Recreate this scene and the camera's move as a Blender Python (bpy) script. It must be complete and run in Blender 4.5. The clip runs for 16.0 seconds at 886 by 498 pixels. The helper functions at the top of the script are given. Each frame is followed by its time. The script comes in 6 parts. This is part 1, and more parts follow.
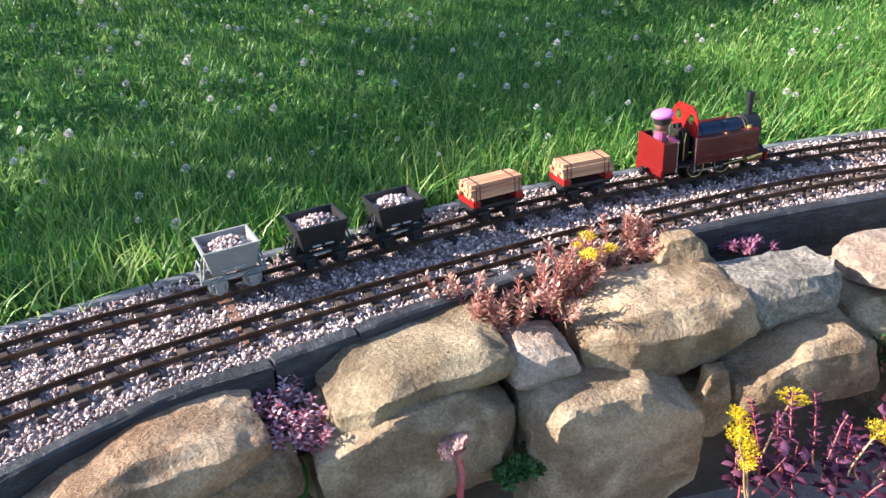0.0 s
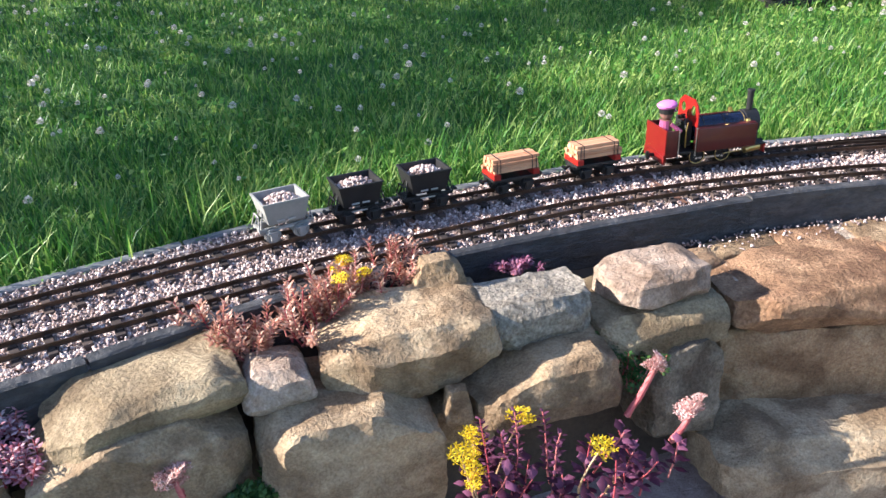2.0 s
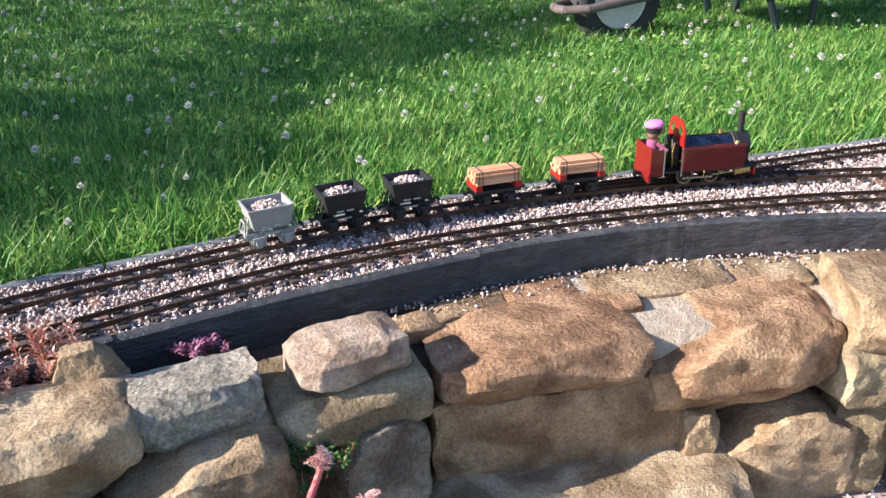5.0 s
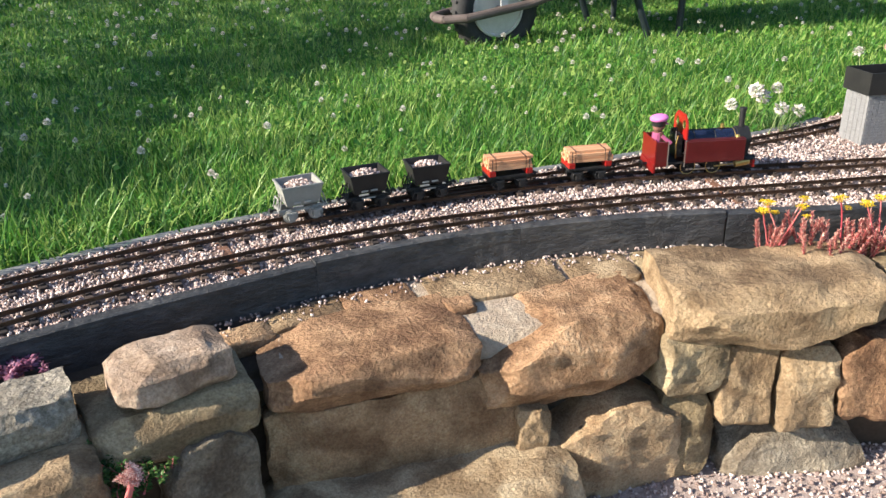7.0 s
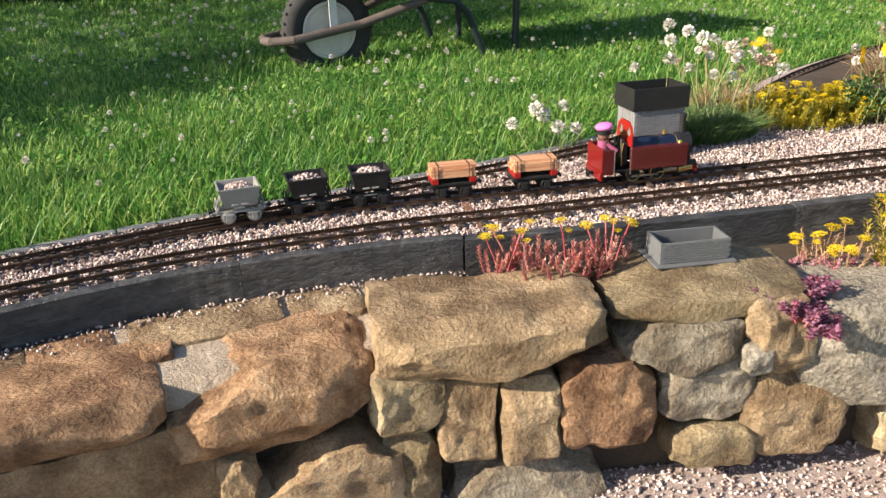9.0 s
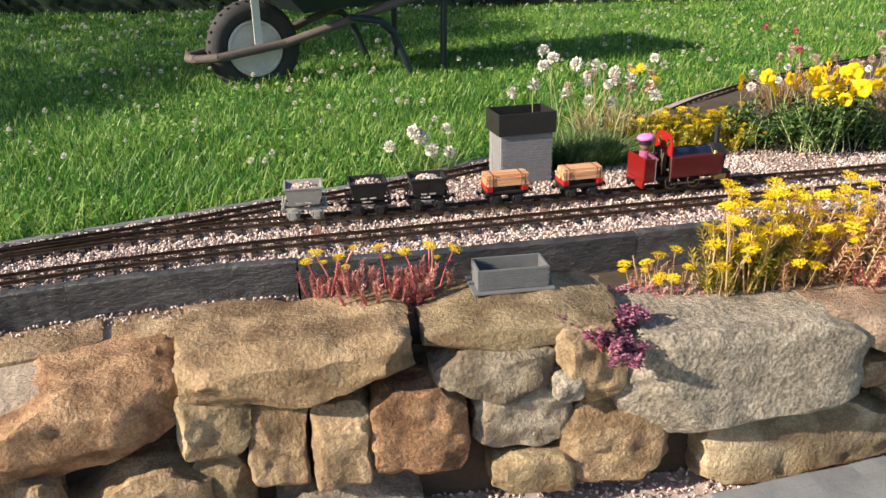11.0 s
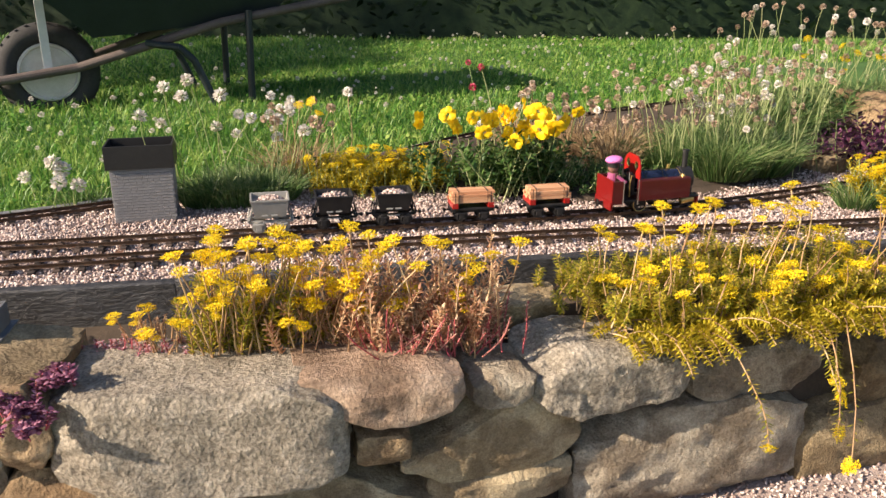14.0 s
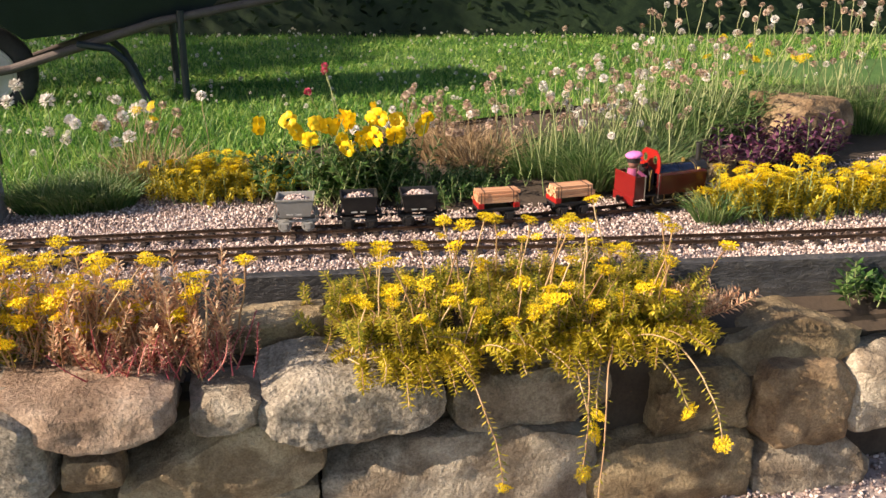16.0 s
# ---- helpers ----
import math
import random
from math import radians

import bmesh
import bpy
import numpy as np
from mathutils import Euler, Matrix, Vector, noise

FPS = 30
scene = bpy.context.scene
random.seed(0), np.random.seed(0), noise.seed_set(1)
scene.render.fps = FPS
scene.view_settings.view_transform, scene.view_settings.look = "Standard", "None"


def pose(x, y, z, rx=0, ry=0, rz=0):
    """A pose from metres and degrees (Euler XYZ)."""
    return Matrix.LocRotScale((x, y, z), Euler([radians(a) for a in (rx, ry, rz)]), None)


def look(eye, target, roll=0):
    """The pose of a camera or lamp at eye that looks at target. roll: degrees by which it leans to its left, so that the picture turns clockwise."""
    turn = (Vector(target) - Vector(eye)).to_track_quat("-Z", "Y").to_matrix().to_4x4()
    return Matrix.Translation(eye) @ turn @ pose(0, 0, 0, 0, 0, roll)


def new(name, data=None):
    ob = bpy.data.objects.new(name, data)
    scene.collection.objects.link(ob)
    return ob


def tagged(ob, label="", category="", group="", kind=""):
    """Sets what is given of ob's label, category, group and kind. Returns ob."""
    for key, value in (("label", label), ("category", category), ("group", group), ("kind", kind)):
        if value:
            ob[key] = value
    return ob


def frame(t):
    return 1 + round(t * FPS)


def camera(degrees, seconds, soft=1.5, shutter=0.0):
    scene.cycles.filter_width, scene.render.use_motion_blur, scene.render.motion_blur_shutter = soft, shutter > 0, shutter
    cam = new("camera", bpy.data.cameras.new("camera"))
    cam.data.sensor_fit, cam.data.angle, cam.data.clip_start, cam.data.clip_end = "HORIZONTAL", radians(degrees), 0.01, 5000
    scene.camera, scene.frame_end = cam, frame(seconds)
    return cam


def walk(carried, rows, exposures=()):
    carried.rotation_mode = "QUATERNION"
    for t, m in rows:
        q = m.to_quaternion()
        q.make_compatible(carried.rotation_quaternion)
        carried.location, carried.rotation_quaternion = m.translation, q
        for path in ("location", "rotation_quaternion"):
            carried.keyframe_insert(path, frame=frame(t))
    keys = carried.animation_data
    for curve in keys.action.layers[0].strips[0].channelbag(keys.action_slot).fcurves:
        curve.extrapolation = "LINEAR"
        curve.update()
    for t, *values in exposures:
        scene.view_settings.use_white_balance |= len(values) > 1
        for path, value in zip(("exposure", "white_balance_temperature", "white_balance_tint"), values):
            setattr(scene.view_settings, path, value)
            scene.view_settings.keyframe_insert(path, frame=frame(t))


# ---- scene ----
cam = camera(57.8, 16.0)
PATH = [
    (0, (0.409, 0.057, 0.536), (0.224, 1.836, -0.359), -3.3),
    (0.5, (0.417, 0.068, 0.541), (0.283, 1.852, -0.354), -3.2),
    (1, (0.464, 0.073, 0.54), (0.356, 1.862, -0.347), -3.0),
    (1.5, (0.573, 0.076, 0.535), (0.485, 1.873, -0.34), -2.5),
    (2, (0.682, 0.066, 0.54), (0.63, 1.868, -0.326), -2.2),
    (2.5, (0.748, 0.079, 0.539), (0.751, 1.888, -0.314), -2.0),
    (3, (0.809, 0.141, 0.534), (0.872, 1.956, -0.304), -2.0),
    (3.5, (0.87, 0.2, 0.529), (0.981, 2.016, -0.3), -2.0),
    (4, (0.938, 0.205, 0.54), (1.083, 2.02, -0.287), -1.8),
    (4.2, (0.96, 0.208, 0.54), (1.111, 2.023, -0.286), -1.8),
    (6.3, (1.102, 0.168, 0.545), (1.356, 1.974, -0.277), -1.4),
    (6.5, (1.12, 0.162, 0.546), (1.399, 1.965, -0.273), -1.4),
    (7, (1.165, 0.156, 0.547), (1.518, 1.949, -0.265), -1.5),
    (7.5, (1.217, 0.208, 0.541), (1.646, 1.988, -0.264), -1.7),
    (8, (1.286, 0.24, 0.537), (1.767, 2.011, -0.259), -1.9),
    (8.5, (1.421, 0.201, 0.533), (1.931, 1.967, -0.255), -1.9),
    (9, (1.535, 0.144, 0.534), (2.061, 1.91, -0.243), -1.8),
    (9.2, (1.563, 0.13, 0.537), (2.087, 1.899, -0.236), -1.9),
    (11.3, (1.869, 0.047, 0.556), (2.417, 1.823, -0.182), -0.9),
    (11.5, (1.91, 0.044, 0.559), (2.462, 1.822, -0.172), -0.8),
    (12, (2.034, 0.055, 0.551), (2.588, 1.837, -0.168), -0.4),
    (12.5, (2.184, 0.071, 0.544), (2.73, 1.859, -0.165), -0.1),
    (13, (2.38, -0.01, 0.53), (2.925, 1.781, -0.174), 0.4),
    (13.5, (2.545, -0.056, 0.53), (3.081, 1.743, -0.161), 0.6),
    (14, (2.695, -0.05, 0.522), (3.211, 1.761, -0.152), 0.4),
    (14.5, (2.843, -0.052, 0.53), (3.32, 1.77, -0.142), 0.2),
    (15, (3.002, -0.124, 0.528), (3.444, 1.705, -0.149), 0.1),
    (15.5, (3.11, -0.145, 0.533), (3.516, 1.692, -0.148), -0.1),
    (16, (3.208, -0.088, 0.529), (3.586, 1.753, -0.154), -0.3),
]
walk(cam, [(t, look(eye, target, roll)) for t, eye, target, roll in PATH],
     [(0, 1.70, 5500, 15), (4, 1.60, 5550, 15), (6.5, 1.42, 5700, 11), (7.5, 1.24, 6150, 9), (9, 1.14, 6250, 11), (12, 1.10, 6400, 13), (16, 1.12, 6800, 18)])

# ---- light ----
world = bpy.data.worlds.new("sky")
world.use_nodes = True
scene.world = world
wn = world.node_tree
sky = wn.nodes.new("ShaderNodeTexSky")
sky.sky_type, sky.sun_disc = "NISHITA", False
SUN_EL, SUN_AZ = 27.5, 187.5  # elevation, and the bearing of the sun counted anticlockwise from +x
sky.sun_elevation, sky.sun_rotation = radians(SUN_EL), radians(90 - SUN_AZ)
wn.nodes["Background"].inputs["Strength"].default_value = 0.088
wn.links.new(sky.outputs[0], wn.nodes["Background"].inputs["Color"])
sun = new("sun", bpy.data.lights.new("sun", "SUN"))
sun.data.energy, sun.data.angle, sun.data.color = 5.0, radians(0.5), (1.0, 0.86, 0.66)
sun_way = Vector((math.cos(radians(SUN_AZ)) * math.cos(radians(SUN_EL)), math.sin(radians(SUN_AZ)) * math.cos(radians(SUN_EL)), math.sin(radians(SUN_EL))))
sun.matrix_world = look(sun_way * 30, (0, 0, 0))


# ---- materials ----
def material(name, stops, rough=0.8, scale=20.0, fine=140.0, bump=0.3, metal=0.0, detail=6.0, mix=0.35, spec=0.4, dist=0.004, rand=0.0, translucent=0.0, island=False, coat=0.0, stretch=(1, 1, 1), stain=0.0, pits=0.0, grain=0.0):
    """Two scales of noise through a colour ramp; rand: how much each object or loose piece differs in value."""
    m = bpy.data.materials.new(name)
    m.use_nodes = True
    nt = m.node_tree
    N, L = nt.nodes, nt.links
    b = N["Principled BSDF"]
    co = N.new("ShaderNodeTexCoord")
    info = N.new("ShaderNodeObjectInfo")
    geo = N.new("ShaderNodeNewGeometry")
    pick = geo.outputs["Random Per Island"] if island else info.outputs["Random"]
    far = N.new("ShaderNodeVectorMath")
    far.operation = "SCALE"
    far.inputs[0].default_value = (37.0, 19.0, 23.0)
    L.new(info.outputs["Random"], far.inputs["Scale"])
    mp = N.new("ShaderNodeMapping")
    mp.inputs["Scale"].default_value = stretch
    L.new(co.outputs["Object"], mp.inputs["Vector"])
    add = N.new("ShaderNodeVectorMath")
    L.new(mp.outputs[0], add.inputs[0])
    L.new(far.outputs[0], add.inputs[1])
    big, small = N.new("ShaderNodeTexNoise"), N.new("ShaderNodeTexNoise")
    for n, s in ((big, scale), (small, fine)):
        n.inputs["Scale"].default_value, n.inputs["Detail"].default_value, n.inputs["Roughness"].default_value = s, detail, 0.62
        L.new(add.outputs[0], n.inputs["Vector"])
    blend = N.new("ShaderNodeMix")
    blend.data_type = "FLOAT"
    blend.inputs[0].default_value = mix
    L.new(big.outputs["Fac"], blend.inputs[2])
    L.new(small.outputs["Fac"], blend.inputs[3])
    fac = blend.outputs[0]
    if rand:
        shift = N.new("ShaderNodeMath")
        shift.operation = "MULTIPLY_ADD"
        shift.inputs[1].default_value, shift.inputs[2].default_value = rand, -rand / 2
        L.new(pick, shift.inputs[0])
        plus = N.new("ShaderNodeMath")
        L.new(fac, plus.inputs[0])
        L.new(shift.outputs[0], plus.inputs[1])
        fac = plus.outputs[0]
    ramp = N.new("ShaderNodeValToRGB")
    el = ramp.color_ramp.elements
    while len(el) < len(stops):
        el.new(0.5)
    for e, (p, c) in zip(el, stops):
        e.position, e.color = p, (*c, 1)
    L.new(fac, ramp.inputs[0])
    colour, height = ramp.outputs[0], blend.outputs[0]
    if stain:
        blot, edge, over = N.new("ShaderNodeTexNoise"), N.new("ShaderNodeValToRGB"), N.new("ShaderNodeMix")
        blot.inputs["Scale"].default_value, blot.inputs["Detail"].default_value, blot.inputs["Distortion"].default_value = scale * 1.9, 9.0, 0.6
        L.new(add.outputs[0], blot.inputs["Vector"])
        edge.color_ramp.elements[0].position, edge.color_ramp.elements[1].position = 0.40, 0.60
        edge.color_ramp.elements[0].color, edge.color_ramp.elements[1].color = (0.42, 0.37, 0.33, 1), (1.0, 1.0, 1.0, 1)
        L.new(blot.outputs["Fac"], edge.inputs[0])
        over.data_type, over.blend_type = "RGBA", "MULTIPLY"
        over.inputs[0].default_value = stain
        L.new(colour, over.inputs[6])
        L.new(edge.outputs[0], over.inputs[7])
        colour = over.outputs[2]
    if grain:
        dot, gr, ov = N.new("ShaderNodeTexNoise"), N.new("ShaderNodeValToRGB"), N.new("ShaderNodeMix")
        dot.inputs["Scale"].default_value, dot.inputs["Detail"].default_value, dot.inputs["Roughness"].default_value = fine * 2.1, 5.0, 0.75
        L.new(add.outputs[0], dot.inputs["Vector"])
        gr.color_ramp.elements[0].position, gr.color_ramp.elements[1].position = 0.36, 0.62
        gr.color_ramp.elements[0].color, gr.color_ramp.elements[1].color = (0.45, 0.42, 0.38, 1), (1.25, 1.24, 1.22, 1)
        L.new(dot.outputs["Fac"], gr.inputs[0])
        ov.data_type, ov.blend_type = "RGBA", "MULTIPLY"
        ov.inputs[0].default_value = grain
        L.new(colour, ov.inputs[6])
        L.new(gr.outputs[0], ov.inputs[7])
        colour = ov.outputs[2]
    if pits:
        cell, mul = N.new("ShaderNodeTexVoronoi"), N.new("ShaderNodeMath")
        cell.inputs["Scale"].default_value = fine * 1.6
        L.new(add.outputs[0], cell.inputs["Vector"])
        mul.operation = "MULTIPLY_ADD"
        mul.inputs[1].default_value = pits
        L.new(cell.outputs["Distance"], mul.inputs[0])
        L.new(height, mul.inputs[2])
        height = mul.outputs[0]
    L.new(colour, b.inputs["Base Color"])
    b.inputs["Roughness"].default_value, b.inputs["Metallic"].default_value, b.inputs["Specular IOR Level"].default_value = rough, metal, spec
    b.inputs["Coat Weight"].default_value = coat
    if bump:
        bp = N.new("ShaderNodeBump")
        bp.inputs["Strength"].default_value, bp.inputs["Distance"].default_value = bump, dist
        L.new(height, bp.inputs["Height"])
        L.new(bp.outputs[0], b.inputs["Normal"])
    if translucent:
        tr, sh = N.new("ShaderNodeBsdfTranslucent"), N.new("ShaderNodeMixShader")
        L.new(ramp.outputs[0], tr.inputs["Color"])
        sh.inputs[0].default_value = translucent
        L.new(b.outputs[0], sh.inputs[1])
        L.new(tr.outputs[0], sh.inputs[2])
        L.new(sh.outputs[0], N["Material Output"].inputs["Surface"])
    return m


def tone(a, b, c=None):
    return [(0.3, a), (0.7, b)] if c is None else [(0.28, a), (0.5, b), (0.72, c)]


M = {
    "soil": material("soil", tone((0.03, 0.022, 0.015), (0.09, 0.065, 0.045)), 0.95, 12, 160, 0.8),
    "turf": material("turf", tone((0.025, 0.06, 0.014), (0.05, 0.13, 0.025), (0.10, 0.17, 0.045)), 0.95, 3, 60, 0.8),
    "grass": material("grass", tone((0.030, 0.115, 0.018), (0.11, 0.28, 0.035), (0.33, 0.44, 0.11)), 0.45, 2.4, 14, 0, rand=0.5, translucent=0.38, island=True, spec=0.35),
    "ballast": material("ballast", tone((0.22, 0.16, 0.14), (0.43, 0.33, 0.30), (0.68, 0.58, 0.53)), 0.85, 9, 260, 0.3, rand=0.62, island=True, dist=0.001),
    "bed": material("bed", tone((0.22, 0.17, 0.155), (0.50, 0.41, 0.375)), 0.95, 60, 240, 1.0),
    "slate": material("slate", tone((0.022, 0.024, 0.027), (0.05, 0.052, 0.057), (0.115, 0.112, 0.11)), 0.5, 14, 70, 0.8, stretch=(1, 1, 2.6), rand=0.18, stain=0.5, detail=10.0, dist=0.016, grain=0.35),
    "kerb": material("kerb", tone((0.11, 0.115, 0.12), (0.22, 0.225, 0.23)), 0.9, 10, 200, 0.5),
    "mortar": material("mortar", tone((0.28, 0.21, 0.15), (0.52, 0.43, 0.33)), 0.95, 40, 220, 1.0, dist=0.012),
    "rail": material("rail", tone((0.035, 0.022, 0.015), (0.08, 0.05, 0.033), (0.15, 0.10, 0.07)), 0.5, 30, 300, 0.1, metal=0.75),
    "sleeper": material("sleeper", tone((0.022, 0.017, 0.015), (0.05, 0.036, 0.03), (0.10, 0.07, 0.055)), 0.75, 40, 300, 0.3, rand=0.35, dist=0.001),
    "rust_strip": material("rust_strip", tone((0.10, 0.05, 0.03), (0.22, 0.11, 0.07)), 0.8, 50, 300, 0.4, dist=0.001),
    "stone_tan": material("stone_tan", tone((0.20, 0.13, 0.07), (0.39, 0.285, 0.17), (0.52, 0.42, 0.28)), 0.9, 7, 120, 0.8, rand=0.22, stain=0.85, detail=10.0, dist=0.022, mix=0.45, grain=0.6),
    "stone_red": material("stone_red", tone((0.20, 0.10, 0.052), (0.44, 0.275, 0.155), (0.60, 0.47, 0.31)), 0.9, 8, 120, 0.9, rand=0.22, stain=0.85, detail=10.0, dist=0.022, mix=0.45, grain=0.6),
    "stone_grey": material("stone_grey", tone((0.15, 0.125, 0.09), (0.34, 0.295, 0.225), (0.5, 0.45, 0.36)), 0.9, 8, 110, 0.9, rand=0.22, stain=0.85, detail=10.0, dist=0.022, mix=0.45, grain=0.6),
    "stone_olive": material("stone_olive", tone((0.16, 0.12, 0.065), (0.35, 0.275, 0.165), (0.5, 0.42, 0.28)), 0.9, 6, 130, 0.7, rand=0.22, stain=0.85, detail=10.0, dist=0.022, mix=0.45, grain=0.6),
    "stone_umber": material("stone_umber", tone((0.19, 0.11, 0.055), (0.37, 0.24, 0.135), (0.52, 0.4, 0.25)), 0.9, 6, 120, 0.8, rand=0.22, stain=0.85, detail=10.0, dist=0.022, mix=0.45, grain=0.6),
    "stone_pink": material("stone_pink", tone((0.20, 0.13, 0.09), (0.42, 0.315, 0.235), (0.56, 0.46, 0.37)), 0.9, 6, 120, 0.8, rand=0.22, stain=0.85, detail=10.0, dist=0.022, mix=0.45, grain=0.6),
    "stone_rough": material("stone_rough", tone((0.10, 0.088, 0.07), (0.30, 0.27, 0.22), (0.49, 0.45, 0.385)), 0.95, 16, 85, 1.0, mix=0.6, stain=0.25, detail=10.0, dist=0.012, pits=0.12, grain=0.85),
    "maroon": material("maroon", tone((0.060, 0.006, 0.007), (0.092, 0.010, 0.010)), 0.30, 20, 200, 0.05, coat=0.4, dist=0.0005),
    "cab_red": material("cab_red", tone((0.13, 0.006, 0.006), (0.19, 0.009, 0.008)), 0.35, 20, 200, 0.05, coat=0.3, dist=0.0005),
    "red": material("red", tone((0.24, 0.009, 0.008), (0.33, 0.014, 0.010)), 0.35, 20, 200, 0.05, coat=0.3, dist=0.0005),
    "boiler_blue": material("boiler_blue", tone((0.006, 0.009, 0.026), (0.012, 0.018, 0.045)), 0.25, 30, 200, 0.05, coat=0.4, dist=0.0005),
    "black": material("black", tone((0.008, 0.008, 0.009), (0.022, 0.021, 0.021)), 0.5, 40, 300, 0.15, dist=0.0006),
    "brass": material("brass", tone((0.45, 0.30, 0.09), (0.62, 0.45, 0.17)), 0.3, 60, 300, 0.05, metal=0.9, dist=0.0004),
    "steel": material("steel", tone((0.30, 0.29, 0.27), (0.5, 0.48, 0.45)), 0.35, 60, 300, 0.08, metal=0.9, dist=0.0004),
    "grey_plastic": material("grey_plastic", tone((0.21, 0.21, 0.195), (0.30, 0.295, 0.275)), 0.6, 30, 250, 0.1, dist=0.0006),
    "tower_grey": material("tower_grey", tone((0.15, 0.15, 0.155), (0.24, 0.24, 0.245)), 0.7, 25, 250, 0.2, dist=0.001),
    "box_grey": material("box_grey", tone((0.09, 0.094, 0.10), (0.15, 0.155, 0.16)), 0.6, 25, 250, 0.2, dist=0.001),
    "white_mark": material("white_mark", tone((0.25, 0.25, 0.24), (0.42, 0.42, 0.40)), 0.6, 60, 300, 0),
    "timber": material("timber", tone((0.38, 0.17, 0.085), (0.54, 0.28, 0.15), (0.62, 0.38, 0.22)), 0.7, 30, 200, 0.3, stretch=(0.15, 1, 1), rand=0.3, dist=0.001),
    "pink_cap": material("pink_cap", tone((0.52, 0.13, 0.38), (0.68, 0.22, 0.52)), 0.6, 30, 200, 0.05),
    "skin": material("skin", tone((0.16, 0.075, 0.06), (0.26, 0.13, 0.10)), 0.6, 40, 200, 0.05),
    "coat_pink": material("coat_pink", tone((0.22, 0.04, 0.11), (0.38, 0.09, 0.20)), 0.7, 40, 200, 0.1),
    "rubber": material("rubber", tone((0.018, 0.018, 0.02), (0.05, 0.048, 0.046)), 0.8, 20, 200, 0.3),
    "barrow_paint": material("barrow_paint", tone((0.008, 0.014, 0.017), (0.02, 0.028, 0.032)), 0.45, 8, 120, 0.1),
    "rim_white": material("rim_white", tone((0.42, 0.40, 0.36), (0.62, 0.60, 0.56)), 0.6, 14, 150, 0.2),
    "rust_tube": material("rust_tube", tone((0.06, 0.045, 0.04), (0.14, 0.11, 0.10)), 0.7, 12, 150, 0.3),
    "galv": material("galv", tone((0.5, 0.5, 0.49), (0.68, 0.68, 0.66)), 0.5, 20, 200, 0.05),
}


# ---- building helpers ----
def part(name, bm, mat, parent=None, label="", smooth=False):
    me = bpy.data.meshes.new(name)
    bm.to_mesh(me)
    bm.free()
    me.materials.append(M[mat] if isinstance(mat, str) else mat)
    if smooth:
        me.polygons.foreach_set("use_smooth", [True] * len(me.polygons))
    ob = new(name, me)
    ob.parent = parent
    if label:
        ob["label"] = label
    return ob


def thing(name, label, category, group="", kind=""):
    ob = new(name)
    ob.empty_display_size = 0.05
    return tagged(ob, label, category, group, kind)


def sheet(name, verts, faces, mat, parent=None, smooth=False):
    me = bpy.data.meshes.new(name)
    me.from_pydata(verts, [], faces)
    me.materials.append(M[mat] if isinstance(mat, str) else mat)
    if smooth:
        me.polygons.foreach_set("use_smooth", [True] * len(me.polygons))
    ob = new(name, me)
    ob.parent = parent
    return ob


def box(bm, x, y, z, w, d, h, bevel=0.0, m=None):
    """A box centred on x, y with its base at z."""
    t = Matrix.Translation((x, y, z + h / 2)) @ Matrix.Diagonal((w, d, h, 1))
    r = bmesh.ops.create_cube(bm, size=1, matrix=(m @ t) if m else t)
    if bevel:
        es = list({e for v in r["verts"] for e in v.link_edges})
        bmesh.ops.bevel(bm, geom=es, offset=bevel, segments=2, profile=0.6, affect="EDGES")
    return bm


def rod(bm, a, b, r, n=10, r2=None):
    a, b = Vector(a), Vector(b)
    d = b - a
    m = Matrix.Translation((a + b) / 2) @ d.to_track_quat("Z", "Y").to_matrix().to_4x4()
    bmesh.ops.create_cone(bm, cap_ends=True, segments=n, radius1=r, radius2=r if r2 is None else r2, depth=d.length, matrix=m)
    return bm


def tube(bm, pts, r, n=8):
    for a, b in zip(pts, pts[1:]):
        rod(bm, a, b, r, n)
    for p in pts[1:-1]:
        bmesh.ops.create_icosphere(bm, subdivisions=1, radius=r * 1.02, matrix=Matrix.Translation(p))
    return bm


def ring(bm, c, axis, R, r, n=28, k=8):
    q = Vector(axis).to_track_quat("Z", "Y").to_matrix().to_4x4()
    m = Matrix.Translation(c) @ q
    vs = [[bm.verts.new(m @ Vector(((R + r * math.cos(b)) * math.cos(a), (R + r * math.cos(b)) * math.sin(a), r * math.sin(b))))
           for b in (2 * math.pi * j / k for j in range(k))] for a in (2 * math.pi * i / n for i in range(n))]
    for i in range(n):
        for j in range(k):
            bm.faces.new((vs[i][j], vs[(i + 1) % n][j], vs[(i + 1) % n][(j + 1) % k], vs[i][(j + 1) % k]))
    return bm


def B():
    return bmesh.new()


def dense(ctrl, n=24):
    """Catmull-Rom through the control points; returns xy samples and running length."""
    p = np.array(ctrl, float)
    p = np.vstack([2 * p[0] - p[1], p, 2 * p[-1] - p[-2]])
    out = []
    for i in range(1, len(p) - 2):
        a, b, c, d = p[i - 1:i + 3]
        for u in np.linspace(0, 1, n, endpoint=False):
            out.append(0.5 * (2 * b + (c - a) * u + (2 * a - 5 * b + 4 * c - d) * u * u + (3 * b - a - 3 * c + d) * u ** 3))
    out.append(p[-2])
    out = np.array(out)
    return out, np.concatenate([[0], np.cumsum(np.linalg.norm(np.diff(out, axis=0), axis=1))])


